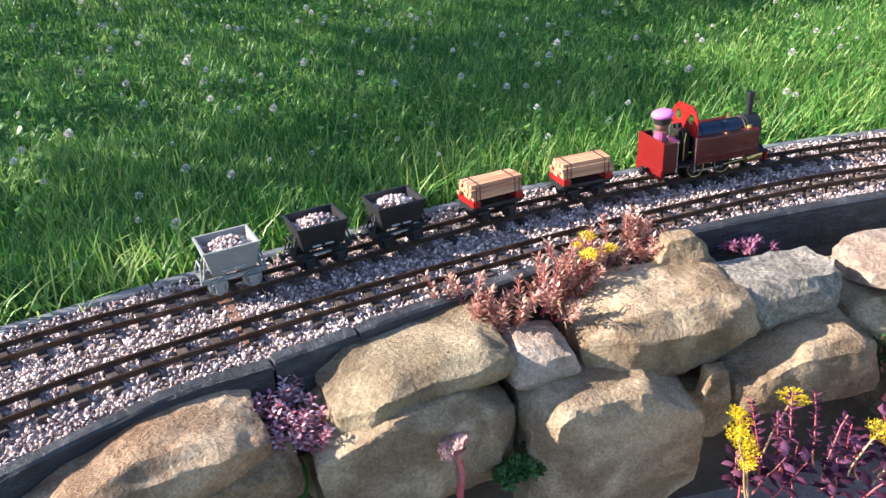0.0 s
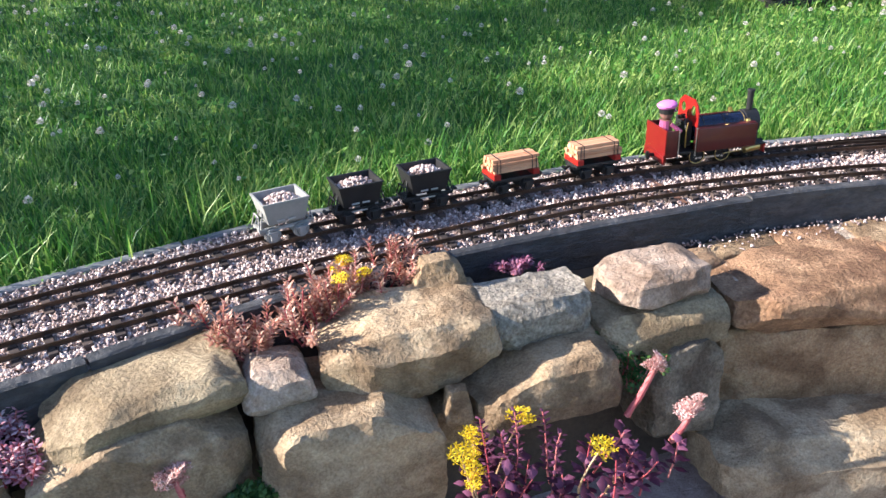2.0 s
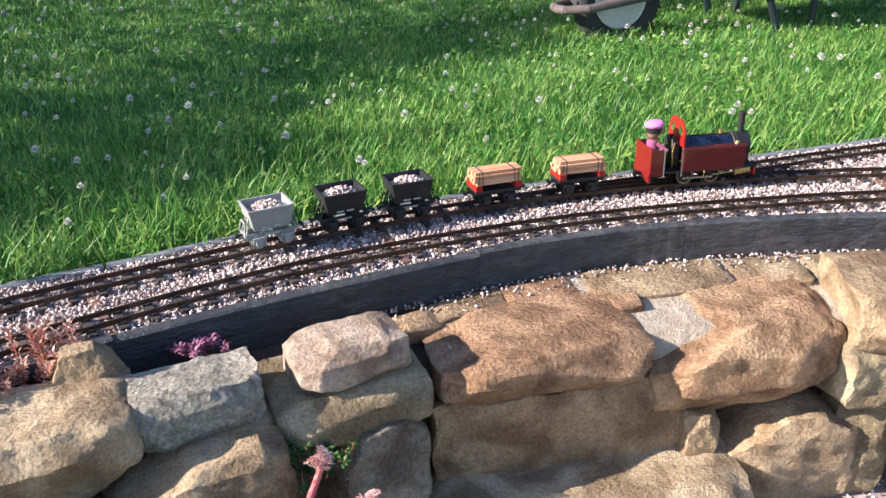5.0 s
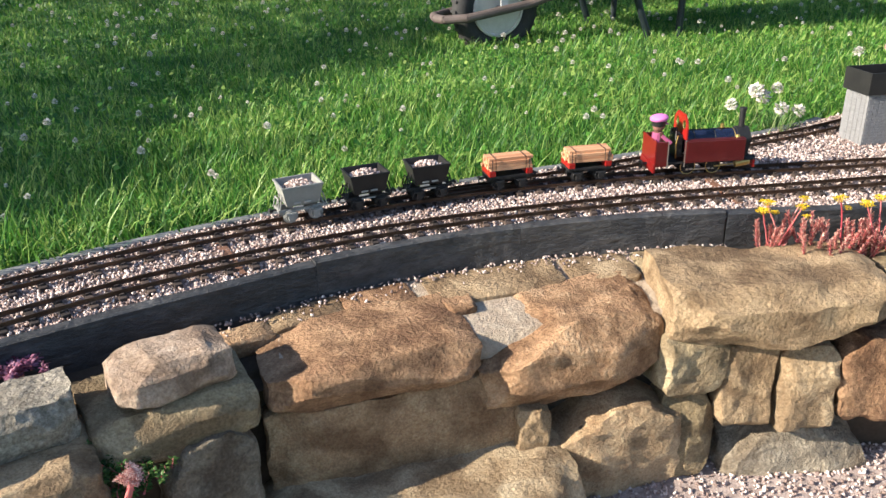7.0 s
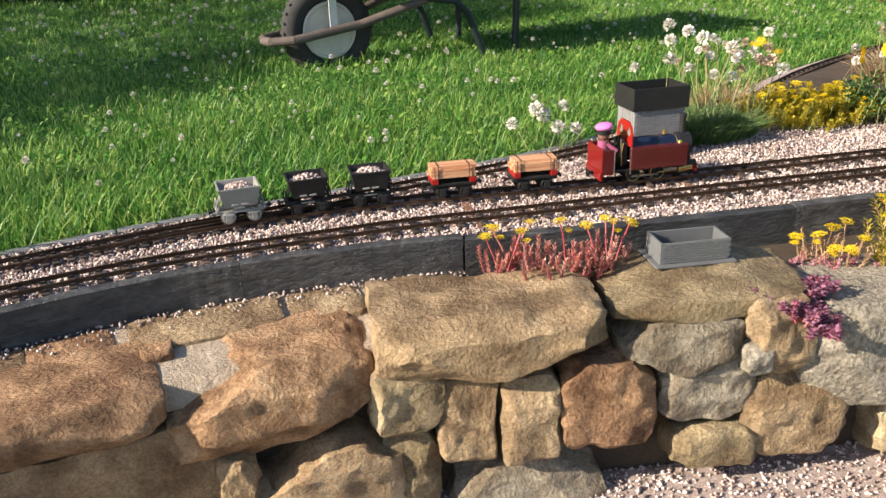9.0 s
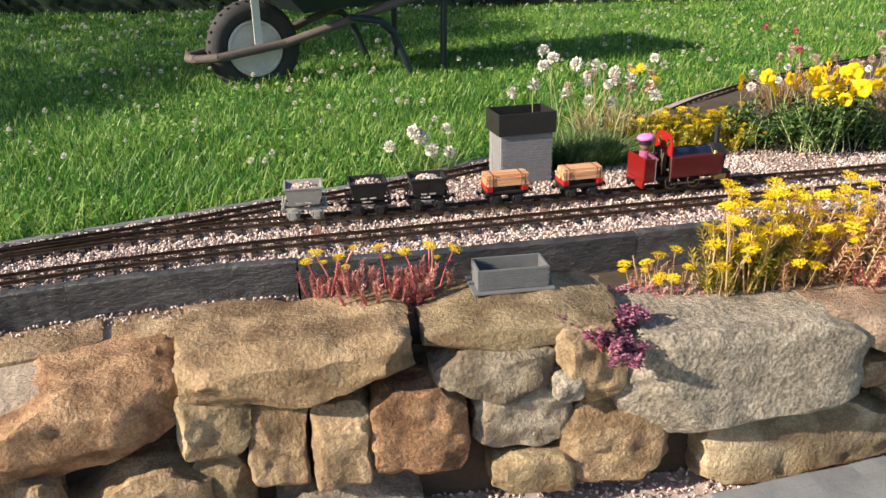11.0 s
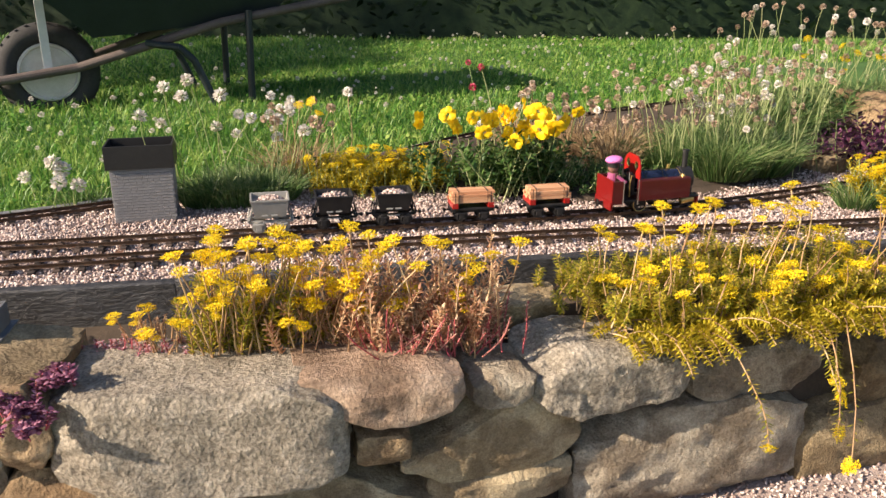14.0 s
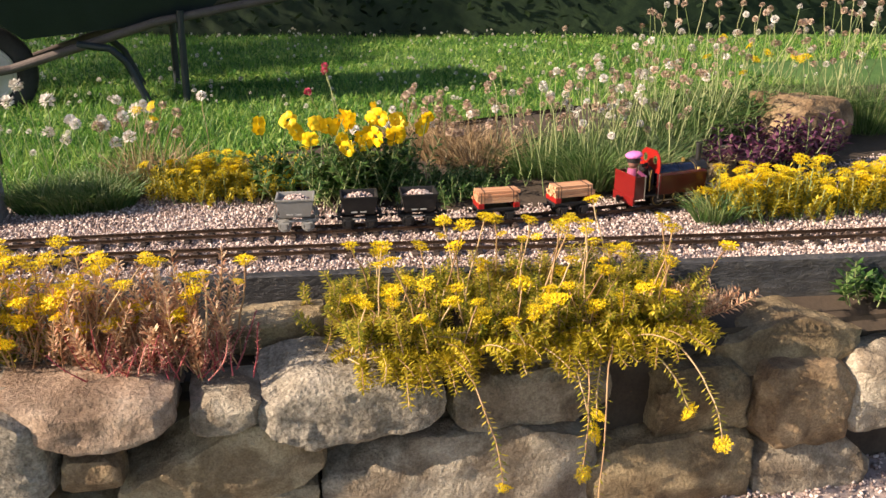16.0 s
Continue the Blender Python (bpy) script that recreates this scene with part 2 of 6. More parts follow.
class Line:
    def __init__(self, ctrl):
        self.xy, self.s = dense(ctrl)
        self.length = self.s[-1]

    def at(self, s):
        return np.array([np.interp(s, self.s, self.xy[:, 0]), np.interp(s, self.s, self.xy[:, 1])])

    def way(self, s):
        d = self.at(s + 0.01) - self.at(s - 0.01)
        return d / np.linalg.norm(d)

    def off(self, s, side, z=0.0):
        """A point at s, side metres to the left of the line."""
        p, w = self.at(s), self.way(s)
        return (p[0] - w[1] * side, p[1] + w[0] * side, z)

    def turn(self, s):
        w = self.way(s)
        return math.degrees(math.atan2(w[1], w[0]))

    def y(self, x):
        return np.interp(x, self.xy[:, 0], self.xy[:, 1])


NEAR = Line([(-1.1, -0.25), (-0.62, 0.32), (-0.168, 0.735), (0.04, 0.894), (0.316, 1.065), (0.63, 1.238), (0.955, 1.383), (1.36, 1.483), (1.79, 1.508), (2.16, 1.488), (2.6, 1.462), (3.0, 1.428), (3.4, 1.385), (3.8, 1.325), (4.33, 1.262), (5.2, 1.18), (6.5, 1.06)])
BACK = Line([(-1.25, -0.10), (-0.75, 0.45), (-0.24, 0.852), (-0.04, 0.985), (0.39, 1.258), (0.62, 1.372), (0.88, 1.482), (1.085, 1.552), (1.4, 1.622), (1.7, 1.644), (1.96, 1.632), (2.2, 1.603), (2.56, 1.57), (2.99, 1.545), (3.4, 1.512), (3.75, 1.505), (4.1, 1.55), (4.5, 1.63), (5.2, 1.86), (6.5, 2.35)])
BRANCH = Line([(0.95, 1.508), (1.25, 1.592), (1.5, 1.648), (1.75, 1.69), (1.96, 1.738), (2.2, 1.785), (2.45, 1.85), (2.75, 1.97), (3.1, 2.14), (3.5, 2.40), (3.95, 2.62), (4.6, 2.85), (5.5, 3.05)])
EDGE = Line([(-0.95, -0.40), (-0.47, 0.20), (-0.04, 0.72), (0.124, 0.844), (0.358, 1.012), (0.6, 1.155), (0.844, 1.262), (1.04, 1.33), (1.236, 1.392), (1.45, 1.43), (1.70, 1.437), (1.95, 1.412), (2.25, 1.37), (2.6, 1.335), (3.0, 1.30), (3.4, 1.26), (3.8, 1.205), (4.33, 1.14), (5.2, 1.05), (6.5, 0.93)])
KERB = Line([(-1.36, -0.02), (-0.85, 0.52), (-0.29, 0.905), (-0.06, 1.07), (0.355, 1.338), (0.6, 1.442), (0.86, 1.55), (1.07, 1.622), (1.35, 1.69), (1.65, 1.742), (1.95, 1.80), (2.2, 1.85), (2.42, 1.91), (2.7, 2.03), (3.05, 2.20), (3.45, 2.46), (3.95, 2.69), (4.6, 2.92), (5.5, 3.12)])
FACE = Line([(-1.0, -0.75), (-0.6, -0.25), (-0.2, 0.45), (0.1, 0.70), (0.43, 0.885), (0.76, 0.985), (1.1, 1.12), (1.45, 1.165), (1.76, 1.16), (2.03, 1.12), (2.4, 1.06), (2.77, 1.0), (3.1, 0.992), (3.47, 0.99), (3.9, 0.99), (4.6, 0.97), (6.5, 0.85)])


# ---- ground ----
def ribbon(a, b, za, zb, n=160, rough=0.0):
    """A strip between two lines."""
    v, f = [], []
    for i in range(n + 1):
        u = i / n
        p, q = a.at(u * a.length), b.at(u * b.length)
        v += [(*p, za), (*q, zb)]
        if i:
            k = 2 * i
            f.append((k - 2, k - 1, k + 1, k))
    return v, f


def lawn_z(x, y):
    return -0.045 + 0.009 * noise.noise(Vector((x * 3.7, y * 3.7, 6))) + 0.012 * noise.noise(Vector((x * 1.3, y * 1.3, 0))) + 0.02 * max(0.0, min(1.0, (y - 2.2) / 3))


def ground():
    """One sheet: the low path before the wall, the bank under the tracks, the lawn to the horizon."""
    v, f = [], []
    xs = np.concatenate([[-300, -80, -25, -10, -5], np.linspace(-1.4, 6.4, 131), [9, 16, 30, 90, 300]])
    for x in xs:
        q = float(np.clip(x, -0.98, 5.4))
        a, e, k = FACE.y(q), EDGE.y(q), KERB.y(q)
        rows = [(-300, -0.405), (-60, -0.405), (-8, -0.405), (-2, -0.405), (a - 0.3, -0.405), (a + 0.10, -0.405), (a + 0.11, -0.16), (e, -0.16), (k + 0.004, -0.16), (k + 0.012, None)]
        rows += [(k + 0.012 + d, None) for d in (0.05, 0.1, 0.2, 0.3, 0.45, 0.6, 0.8, 1.0, 1.3, 1.6, 2, 2.5, 3, 3.6, 4.4, 5.5, 7, 9, 14, 30, 90, 300)]
        v += [(x, y, lawn_z(x, y) if z is None else z) for y, z in rows]
    n = len(rows)
    for i in range(len(xs) - 1):
        for j in range(n - 1):
            p = i * n + j
            f.append((p, p + n, p + n + 1, p + 1))
    tagged(sheet("ground", v, f, "turf", smooth=True), "green lawn turf and bare soil of the garden", "lawn", kind="structure")


ground()


def bed():
    """The ballast bed under the tracks, and the soil strip behind the wall top."""
    v, f = ribbon(EDGE, KERB, -0.0185, -0.0185)
    tagged(sheet("ballast_bed", v, f, "bed"), "pale pinkish gravel bed under the tracks", "track bed", kind="structure")
    v, f = ribbon(FACE, EDGE, -0.12, -0.085)
    v = [(x, y + 0.075 * (k % 2 == 0), z) for k, (x, y, z) in enumerate(v)]
    tagged(sheet("planting_strip", v, f, "soil"), "dark soil along the top of the stone wall", "soil", kind="structure")
    v, f = ribbon(FACE, EDGE, -0.397, -0.397)
    v = [(x, y - 0.9 * (k % 2 == 0) + 0.03, z) for k, (x, y, z) in enumerate(v)]
    tagged(sheet("gravel_path", v, f, "bed"), "pale gravel path in front of the wall", "path", kind="structure")
    v, f = [], []
    for i in range(161):
        s = FACE.length * i / 160
        v += [FACE.off(s, 0.10, -0.10), FACE.off(s, 0.07, -0.45)]
        if i:
            f.append((2 * i - 2, 2 * i - 1, 2 * i + 1, 2 * i))
    tagged(sheet("wall_core", v, f, "soil"), "dark soil behind the wall stones", "earth bank", kind="structure")


bed()


# ---- tracks ----
def bar(line, s0, s1, side, z0, profile, step=0.02):
    """A profile (across, up) swept along a line."""
    n = max(2, int((s1 - s0) / step))
    v, f, k = [], [], len(profile)
    for i in range(n + 1):
        s = s0 + (s1 - s0) * i / n
        v += [line.off(s, side + a, z0 + h) for a, h in profile]
        if i:
            for j in range(k):
                a, b = (i - 1) * k + j, (i - 1) * k + (j + 1) % k
                f.append((a, b, b + k, a + k))
    f += [tuple(range(k)), tuple(range(n * k, n * k + k))]
    return v, f


RAIL = [(-0.0022, -0.0075), (0.0022, -0.0075), (0.0008, -0.006), (0.0008, -0.0025), (0.0013, -0.002), (0.0013, 0), (-0.0013, 0), (-0.0013, -0.002), (-0.0008, -0.0025), (-0.0008, -0.006)]


def sleeper_mesh():
    bm = B()
    box(bm, 0, 0, -0.0165, 0.0125, 0.068, 0.0085, 0.0008)
    for y in (-0.0185, 0.0185):
        for k in (-1, 1):
            box(bm, 0, y + k * 0.0042, -0.008, 0.007, 0.0035, 0.0035)
    me = bpy.data.meshes.new("sleeper")
    bm.to_mesh(me)
    bm.free()
    me.materials.append(M["sleeper"])
    return me


SLEEPER = sleeper_mesh()


def track(name, line, s0, s1, label):
    t = thing(name, label, "railway track", "garden railway tracks", "structure")
    for side in (-0.0185, 0.0185):
        v, f = bar(line, s0, s1, side, 0, RAIL)
        sheet("rail", v, f, "rail", t)
    s = s0 + 0.02
    while s < s1:
        ob = new("sleeper", SLEEPER)
        ob.parent = t
        x, y, z = line.off(s, random.uniform(-0.001, 0.001), random.uniform(-0.0015, 0.0))
        ob.matrix_basis = pose(x, y, z, 0, 0, line.turn(s) + random.uniform(-2, 2))
        s += 0.0425
    return t


track("railway_track", NEAR, 0.1, NEAR.length - 0.8, "brown model railway track with dark sleepers in pale gravel")
track("railway_track", BACK, 0.1, BACK.length - 0.8, "brown model railway track carrying the small steam train")
track("siding_track", BRANCH, 0.25, BRANCH.length, "rusty model railway siding curving away into the flower bed")
for i, (x, ln) in enumerate(((0.06, NEAR), (0.635, NEAR), (1.06, NEAR), (2.01, NEAR), (2.49, NEAR))):
    k = float(np.interp(x, ln.xy[:, 0], ln.s))
    bm = B()
    box(bm, 0, 0.035, -0.0165, 0.016, 0.15, 0.006, 0.001)
    ob = part("tie_strip", bm, "rust_strip")
    px, py, _ = ln.off(k, 0)
    ob.matrix_basis = pose(px, py, -0.002, 0, 0, ln.turn(k))
    tagged(ob, "rusty brown strip lying across under the rails", "tie strip", "tie strips")


# ---- edging ----
def slab_piece(line, s0, s1, t, z0, z1, seed, mat, parent):
    rng = random.Random(seed)
    n, v, f = 26, [], []
    for i in range(n + 1):
        s = s0 + (s1 - s0) * i / n
        j = [rng.uniform(-0.0004, 0.0004) for _ in range(4)]
        chip = 0.0035 * max(0.0, noise.noise(Vector((s * 31, seed, 0))) - 0.15) + 0.005 * max(0.0, noise.noise(Vector((s * 9, seed, 4))) - 0.1)
        j[2], j[3] = j[2] - chip, j[3] - chip * 0.4
        v += [line.off(s, j[0], z0), line.off(s, j[1] - 0.001, z1 - 0.003), line.off(s, 0.003, z1 + j[2]), line.off(s, t - 0.003, z1 + j[3]), line.off(s, t, z1 - 0.004), line.off(s, t, z0)]
        if i:
            for k in range(6):
                a, b = (i - 1) * 6 + k, (i - 1) * 6 + (k + 1) % 6
                f.append((a, a + 6, b + 6, b))
    f += [tuple(range(6)), tuple(range(n * 6 + 5, n * 6 - 1, -1))]
    sheet("slab", v, f, mat, parent)


def edging():
    e = thing("slate_edging", "row of dark grey slate slabs set on edge holding the gravel", "edging", kind="structure")
    s, i = 0.02, 0
    anchor = [float(np.interp(x, EDGE.xy[:, 0], EDGE.s)) for x in (0.115, 0.207, 0.66, 1.19, 1.56, 1.952, 2.60)]
    cuts = [0.02, 0.55] + anchor + [anchor[-1] + 0.42 * k for k in range(1, 9)]
    for a, b in zip(cuts, cuts[1:]):
        slab_piece(EDGE, a + (0.002 if i in (2, 3, 7) else 0.0004), b - (0.002 if i in (1, 2, 6) else 0.0004), 0.022, -0.13, -0.006 - 0.004 * (i % 3 == 1), i, "slate", e)
        i += 1
    k = thing("lawn_edging", "weathered grey stone edging between lawn and gravel", "edging", kind="structure")
    s = 0.02
    while s < float(np.interp(2.2, KERB.xy[:, 0], KERB.s)):
        slab_piece(KERB, s, s + 0.40, 0.018, -0.1, -0.010, i, "kerb", k)
        s += 0.405
        i += 1


edging()


# ---- gravel stones ----
def pebbles(name, spots, size, mat, label, flat=0.7, seed=3, chunky=False):
    """Many small angular stones in one mesh: spots is an n x 3 array of centres."""
    rng = np.random.default_rng(seed)
    bm = B()
    bmesh.ops.create_icosphere(bm, subdivisions=1, radius=0.95) if chunky else bmesh.ops.create_cone(bm, cap_ends=True, segments=4, radius1=1.15, radius2=0.75, depth=1.3)
    bmesh.ops.triangulate(bm, faces=bm.faces)
    bv = np.array([v.co[:] for v in bm.verts])
    bf = np.array([[v.index for v in f.verts] for f in bm.faces])
    bm.free()
    n, k = len(spots), len(bv)
    verts = np.repeat(bv[None], n, 0) * rng.uniform(0.7, 1.25, (n, k, 1))
    verts *= rng.uniform(0.6, 1.25, (n, 1, 3)) * np.array([1, 1, flat])
    q = rng.normal(size=(n, 4))
    q /= np.linalg.norm(q, axis=1)[:, None]
    w, x, y, z = q.T
    R = np.stack([1 - 2 * (y * y + z * z), 2 * (x * y - z * w), 2 * (x * z + y * w), 2 * (x * y + z * w), 1 - 2 * (x * x + z * z), 2 * (y * z - x * w), 2 * (x * z - y * w), 2 * (y * z + x * w), 1 - 2 * (x * x + y * y)], 1).reshape(n, 3, 3)
    verts = np.einsum("nij,nkj->nki", R, verts) * (size * rng.uniform(0.6, 1.35, (n, 1, 1))) + spots[:, None]
    faces = (bf[None] + (np.arange(n) * k)[:, None, None]).reshape(-1, 3)
    ob = fast_mesh(name, verts.reshape(-1, 3), faces, mat)
    return tagged(ob, label, "gravel", kind="stuff")


def fast_mesh(name, verts, tris, mat, parent=None):
    me = bpy.data.meshes.new(name)
    me.vertices.add(len(verts))
    me.vertices.foreach_set("co", np.asarray(verts, np.float32).ravel())
    me.loops.add(len(tris) * 3)
    me.loops.foreach_set("vertex_index", np.asarray(tris, np.int32).ravel())
    me.polygons.add(len(tris))
    me.polygons.foreach_set("loop_start", np.arange(0, len(tris) * 3, 3, dtype=np.int32))
    me.update(calc_edges=True)
    me.materials.append(M[mat] if isinstance(mat, str) else mat)
    ob = new(name, me)
    ob.parent = parent
    return ob


def ballast():
    rng = np.random.default_rng(11)
    n = 150000
    x = rng.uniform(-0.75, 5.2, n)
    lo, hi = EDGE.y(x), KERB.y(x)
    front = lo + 0.02
    hi = np.minimum(hi, np.interp(x, [2.2, 2.7, 3.2, 3.6, 5.2], [9, 1.93, 1.86, 1.66, 1.95]))
    y = front + (hi - front) * rng.uniform(0, 1, n)
    z = -0.0140 + rng.uniform(-0.004, 0.0035, n)
    near_d = np.minimum.reduce([np.abs(y - l.y(x)) for l in (NEAR, BACK)])
    z -= 0.0010 + 0.0015 * (near_d < 0.037)
    keep = rng.uniform(0, 1, n) < np.clip((hi - front) / 0.46, 0.3, 1)
    return pebbles("ballast", np.stack([x, y, z], 1)[keep], 0.0029, "ballast", "pale pink and cream gravel ballast between the tracks")


ballast()


def path_gravel():
    rng = np.random.default_rng(12)
    n = 26000
    x = rng.uniform(1.5, 5.2, n)
    y = FACE.y(x) - rng.uniform(-0.1, 0.45, n)
    return pebbles("path_gravel", np.stack([x, y, -0.396 + rng.uniform(-0.003, 0.004, n)], 1), 0.0038, "ballast", "pale gravel path at the foot of the stone wall", seed=5)


path_gravel()


def loose_gravel():
    """Stray stones that have fallen over the edging on to the wall top."""
    rng = np.random.default_rng(14)
    n = 360
    x = rng.uniform(1.02, 1.95, n)
    y = EDGE.y(x) - 0.004 - np.abs(rng.normal(0, 0.022, n))
    return pebbles("loose_gravel", np.stack([x, y, np.full(n, -0.069)], 1), 0.0026, "ballast", "stray pale gravel at the foot of the slate edging", seed=6)


loose_gravel()


# ---- stones ----
TAPER = {8: 0.5, 5: 0.28, 14: 0.3, 28: 0.2}  # stones that narrow towards the top
# how much of each front corner is knocked off: upper left, upper right, lower right, lower left
CORNERS = {1: (0.9, 0.6, 0.3, 0.3), 3: (0.8, 0.4, 0.4, 0.5), 4: (0.7, 0.5, 0.2, 0.3), 6: (0.5, 0.3, 0.8, 0.3), 7: (0.3, 0.6, 0.3, 0.2), 9: (0.2, 0.15, 0.4, 0.5), 10: (0.7, 0.5, 0.3, 0.6), 11: (0.3, 0.2, 0.5, 0.6),
           12: (0.9, 0.4, 0.4, 0.3), 13: (0.6, 0.5, 0.2, 0.3), 16: (0.5, 0.3, 0.5, 0.4), 17: (1.0, 0.3, 0.8, 0.2), 20: (0.15, 0.2, 1.0, 0.35), 21: (0.2, 0.3, 0.5, 0.5), 22: (0.1, 0.1, 0.2, 0.3), 23: (0.1, 0.4, 0.4, 0.1), 24: (0.4, 0.5, 0.2, 0.3),
           25: (0.9, 0.4, 0.3, 0.2), 28: (0.6, 0.7, 0.3, 0.3), 29: (1.0, 0.7, 0.4, 0.6), 30: (0.6, 0.4, 0.8, 1.0), 31: (0.6, 0.4, 0.4, 0.4), 32: (0.2, 0.6, 0.5, 0.9), 34: (0.3, 0.5, 0.5, 0.3), 35: (0.2, 0.3, 0.5, 0.35), 36: (0.2, 0.3, 0.7, 1.0),
           37: (0.3, 0.8, 0.3, 0.4), 39: (1.0, 0.3, 0.5, 0.5), 40: (0.5, 0.4, 0.5, 0.5), 41: (0.7, 0.7, 0.6, 0.6), 42: (0.7, 0.6, 0.3, 0.3), 43: (0.5, 0.4, 0.4, 0.4), 45: (0.8, 0.8, 0.5, 0.5), 46: (0.3, 0.4, 0.4, 0.5), 47: (0.5, 0.3, 0.4, 0.3)}


def stone(mat, x, y, z, w, d, h, yaw, roll, cuts, seed, label, name="wall_stone", group="wall stones"):
    """A hewn block: a fine box with its corners knocked off, chipped by small planes and roughened."""
    rng = random.Random(seed * 7 + 1)
    n = 23
    half = np.array([w, d, h]) / 2
    pts, faces, index = [], [], {}

    def vert(p):
        k = tuple(round(c, 5) for c in p)
        if k not in index:
            index[k] = len(pts)
            pts.append(p)
        return index[k]

    g = np.linspace(-1, 1, n)
    for ax in range(3):
        for sgn in (-1, 1):
            for i in range(n - 1):
                for j in range(n - 1):
                    q = []
                    for a, b in ((i, j), (i + 1, j), (i + 1, j + 1), (i, j + 1)):
                        p = [0, 0, 0]
                        p[ax], p[(ax + 1) % 3], p[(ax + 2) % 3] = sgn, g[a], g[b]
                        q.append(vert(tuple(p)))
                    faces.append(q if sgn > 0 else q[::-1])
    P = np.array(pts)
    planes = []
    knocked = CORNERS.get(seed) or tuple(rng.uniform(0.2, 0.6) for _ in range(4))
    for c, (sx, sz) in zip(knocked, ((-1, 1), (1, 1), (1, -1), (-1, -1))):
        v = np.array([sx * rng.uniform(0.8, 1.2), rng.uniform(-0.35, 0.05), sz * rng.uniform(0.8, 1.2)])
        o = abs(v[0]) + abs(v[2]) - c * 0.95 + 0.5 * abs(v[1])
        k = np.linalg.norm(v)
        planes.append((v / k, o / k))
    # the weathered front edges, top and bottom
    for v, o in ((np.array([rng.uniform(-0.15, 0.15), -1, rng.uniform(0.5, 0.8)]), 1.42), (np.array([rng.uniform(-0.2, 0.2), -0.8, -1]), 1.62), (np.array([-1, -0.9, 0.1]), 1.7), (np.array([1, -0.8, 0.0]), 1.62)):
        k = np.linalg.norm(v)
        planes.append((v / k, o * rng.uniform(0.92, 1.04) / k))
    for _ in range(max(1, cuts - 2)):
        v = np.array([rng.uniform(-0.8, 0.8), -1.0, rng.uniform(-0.7, 0.7)])
        v /= np.linalg.norm(v)
        planes.append((v, np.abs(v).sum() * rng.uniform(0.70, 0.84)))
    for v, o in planes:
        over = P @ v - o
        P = P - np.where(over > 0, over, 0)[:, None] * v
    if seed in TAPER:
        P[:, :2] *= (1 - TAPER[seed] * (P[:, 2:3] + 1) / 2)
    P[:, 2] += P[:, 0] * rng.uniform(-0.06, 0.06)
    P = P * half * np.array([0.975, 1.0, 0.965])
    out = []
    k = min(w, h, d, 0.11)
    crag = 1.5 if mat == "stone_rough" else 1.0
    s = Vector((seed * 3.1, seed * 1.7, seed * 0.9))
    for p in P:
        v = Vector(p)
        ledge = abs(noise.noise(Vector((v.x * 9, v.y * 9, v.z * 26)) + s)) * 0.10
        dn = noise.noise_vector(v * 9 + s) * 0.05 * k + noise.noise_vector(v * 30 + s) * 0.048 * k + noise.noise_vector(v * 80 + s) * 0.022 * k * crag
        out.append(tuple(v * (1 - ledge * 0.5) + dn))
    ob = sheet(name, out, faces, mat, smooth=True)
    ob.matrix_basis = pose(x, y, z, 0, roll, yaw)
    me = ob.data
    me.set_sharp_from_angle(angle=radians(24))
    return tagged(ob, label, "stone", group)


stone("stone_red", -0.002, 0.714, -0.052, 0.27, 0.13, 0.068, 32.9, 3, 5, 1, "medium reddish brown sandstone block in the dry stone wall")
stone("stone_tan", 0.062, 0.76, -0.11, 0.167, 0.14, 0.081, 33.3, 0, 5, 2, "medium sandy tan sandstone block in the dry stone wall")
stone("stone_olive", 0.275, 0.892, -0.052, 0.245, 0.15, 0.066, 27.8, -2, 5, 3, "medium olive-brown sandstone block in the dry stone wall")
stone("stone_tan", 0.266, 0.859, -0.13, 0.267, 0.15, 0.158, 28.0, 0, 5, 4, "large sandy tan sandstone block in the dry stone wall")
stone("stone_pink", 0.431, 0.938, -0.062, 0.106, 0.1, 0.055, 21.4, 0, 5, 5, "small pale pinkish sandstone block in the dry stone wall")
stone("stone_tan", 0.597, 1.022, -0.068, 0.253, 0.16, 0.112, 15.7, -3, 5, 6, "medium sandy tan sandstone block in the dry stone wall")
stone("stone_tan", 0.514, 0.95, -0.185, 0.25, 0.19, 0.206, 17.0, 0, 5, 7, "large sandy tan sandstone block in the dry stone wall")
stone("stone_tan", 0.644, 1.113, -0.012, 0.105, 0.06, 0.072, 14.4, 0, 5, 8, "small sandy tan sandstone block in the dry stone wall")
stone("stone_rough", 0.775, 1.09, -0.062, 0.175, 0.10, 0.082, 20.4, 0, 5, 9, "medium coarse rough grey sandstone block in the dry stone wall")
stone("stone_pink", 0.975, 1.165, -0.048, 0.165, 0.1, 0.066, 21.4, 0, 5, 10, "medium pale pinkish sandstone block in the dry stone wall")
stone("stone_olive", 0.963, 1.163, -0.111, 0.23, 0.16, 0.083, 21.4, 0, 5, 11, "medium olive-brown sandstone block in the dry stone wall")
stone("stone_tan", 0.776, 1.046, -0.125, 0.225, 0.19, 0.09, 21.5, 0, 5, 12, "medium sandy tan sandstone block in the dry stone wall")
stone("stone_grey", 1.005, 1.131, -0.204, 0.134, 0.12, 0.17, 20.3, 0, 5, 13, "medium pale grey sandstone block in the dry stone wall")
stone("stone_tan", 0.668, 0.953, -0.12, 0.042, 0.03, 0.055, 15.6, 0, 5, 14, "small sandy tan sandstone block in the dry stone wall")
stone("stone_olive", 0.65, 1.036, -0.204, 0.126, 0.1, 0.102, 15.3, 0, 5, 15, "medium olive-brown sandstone block in the dry stone wall")
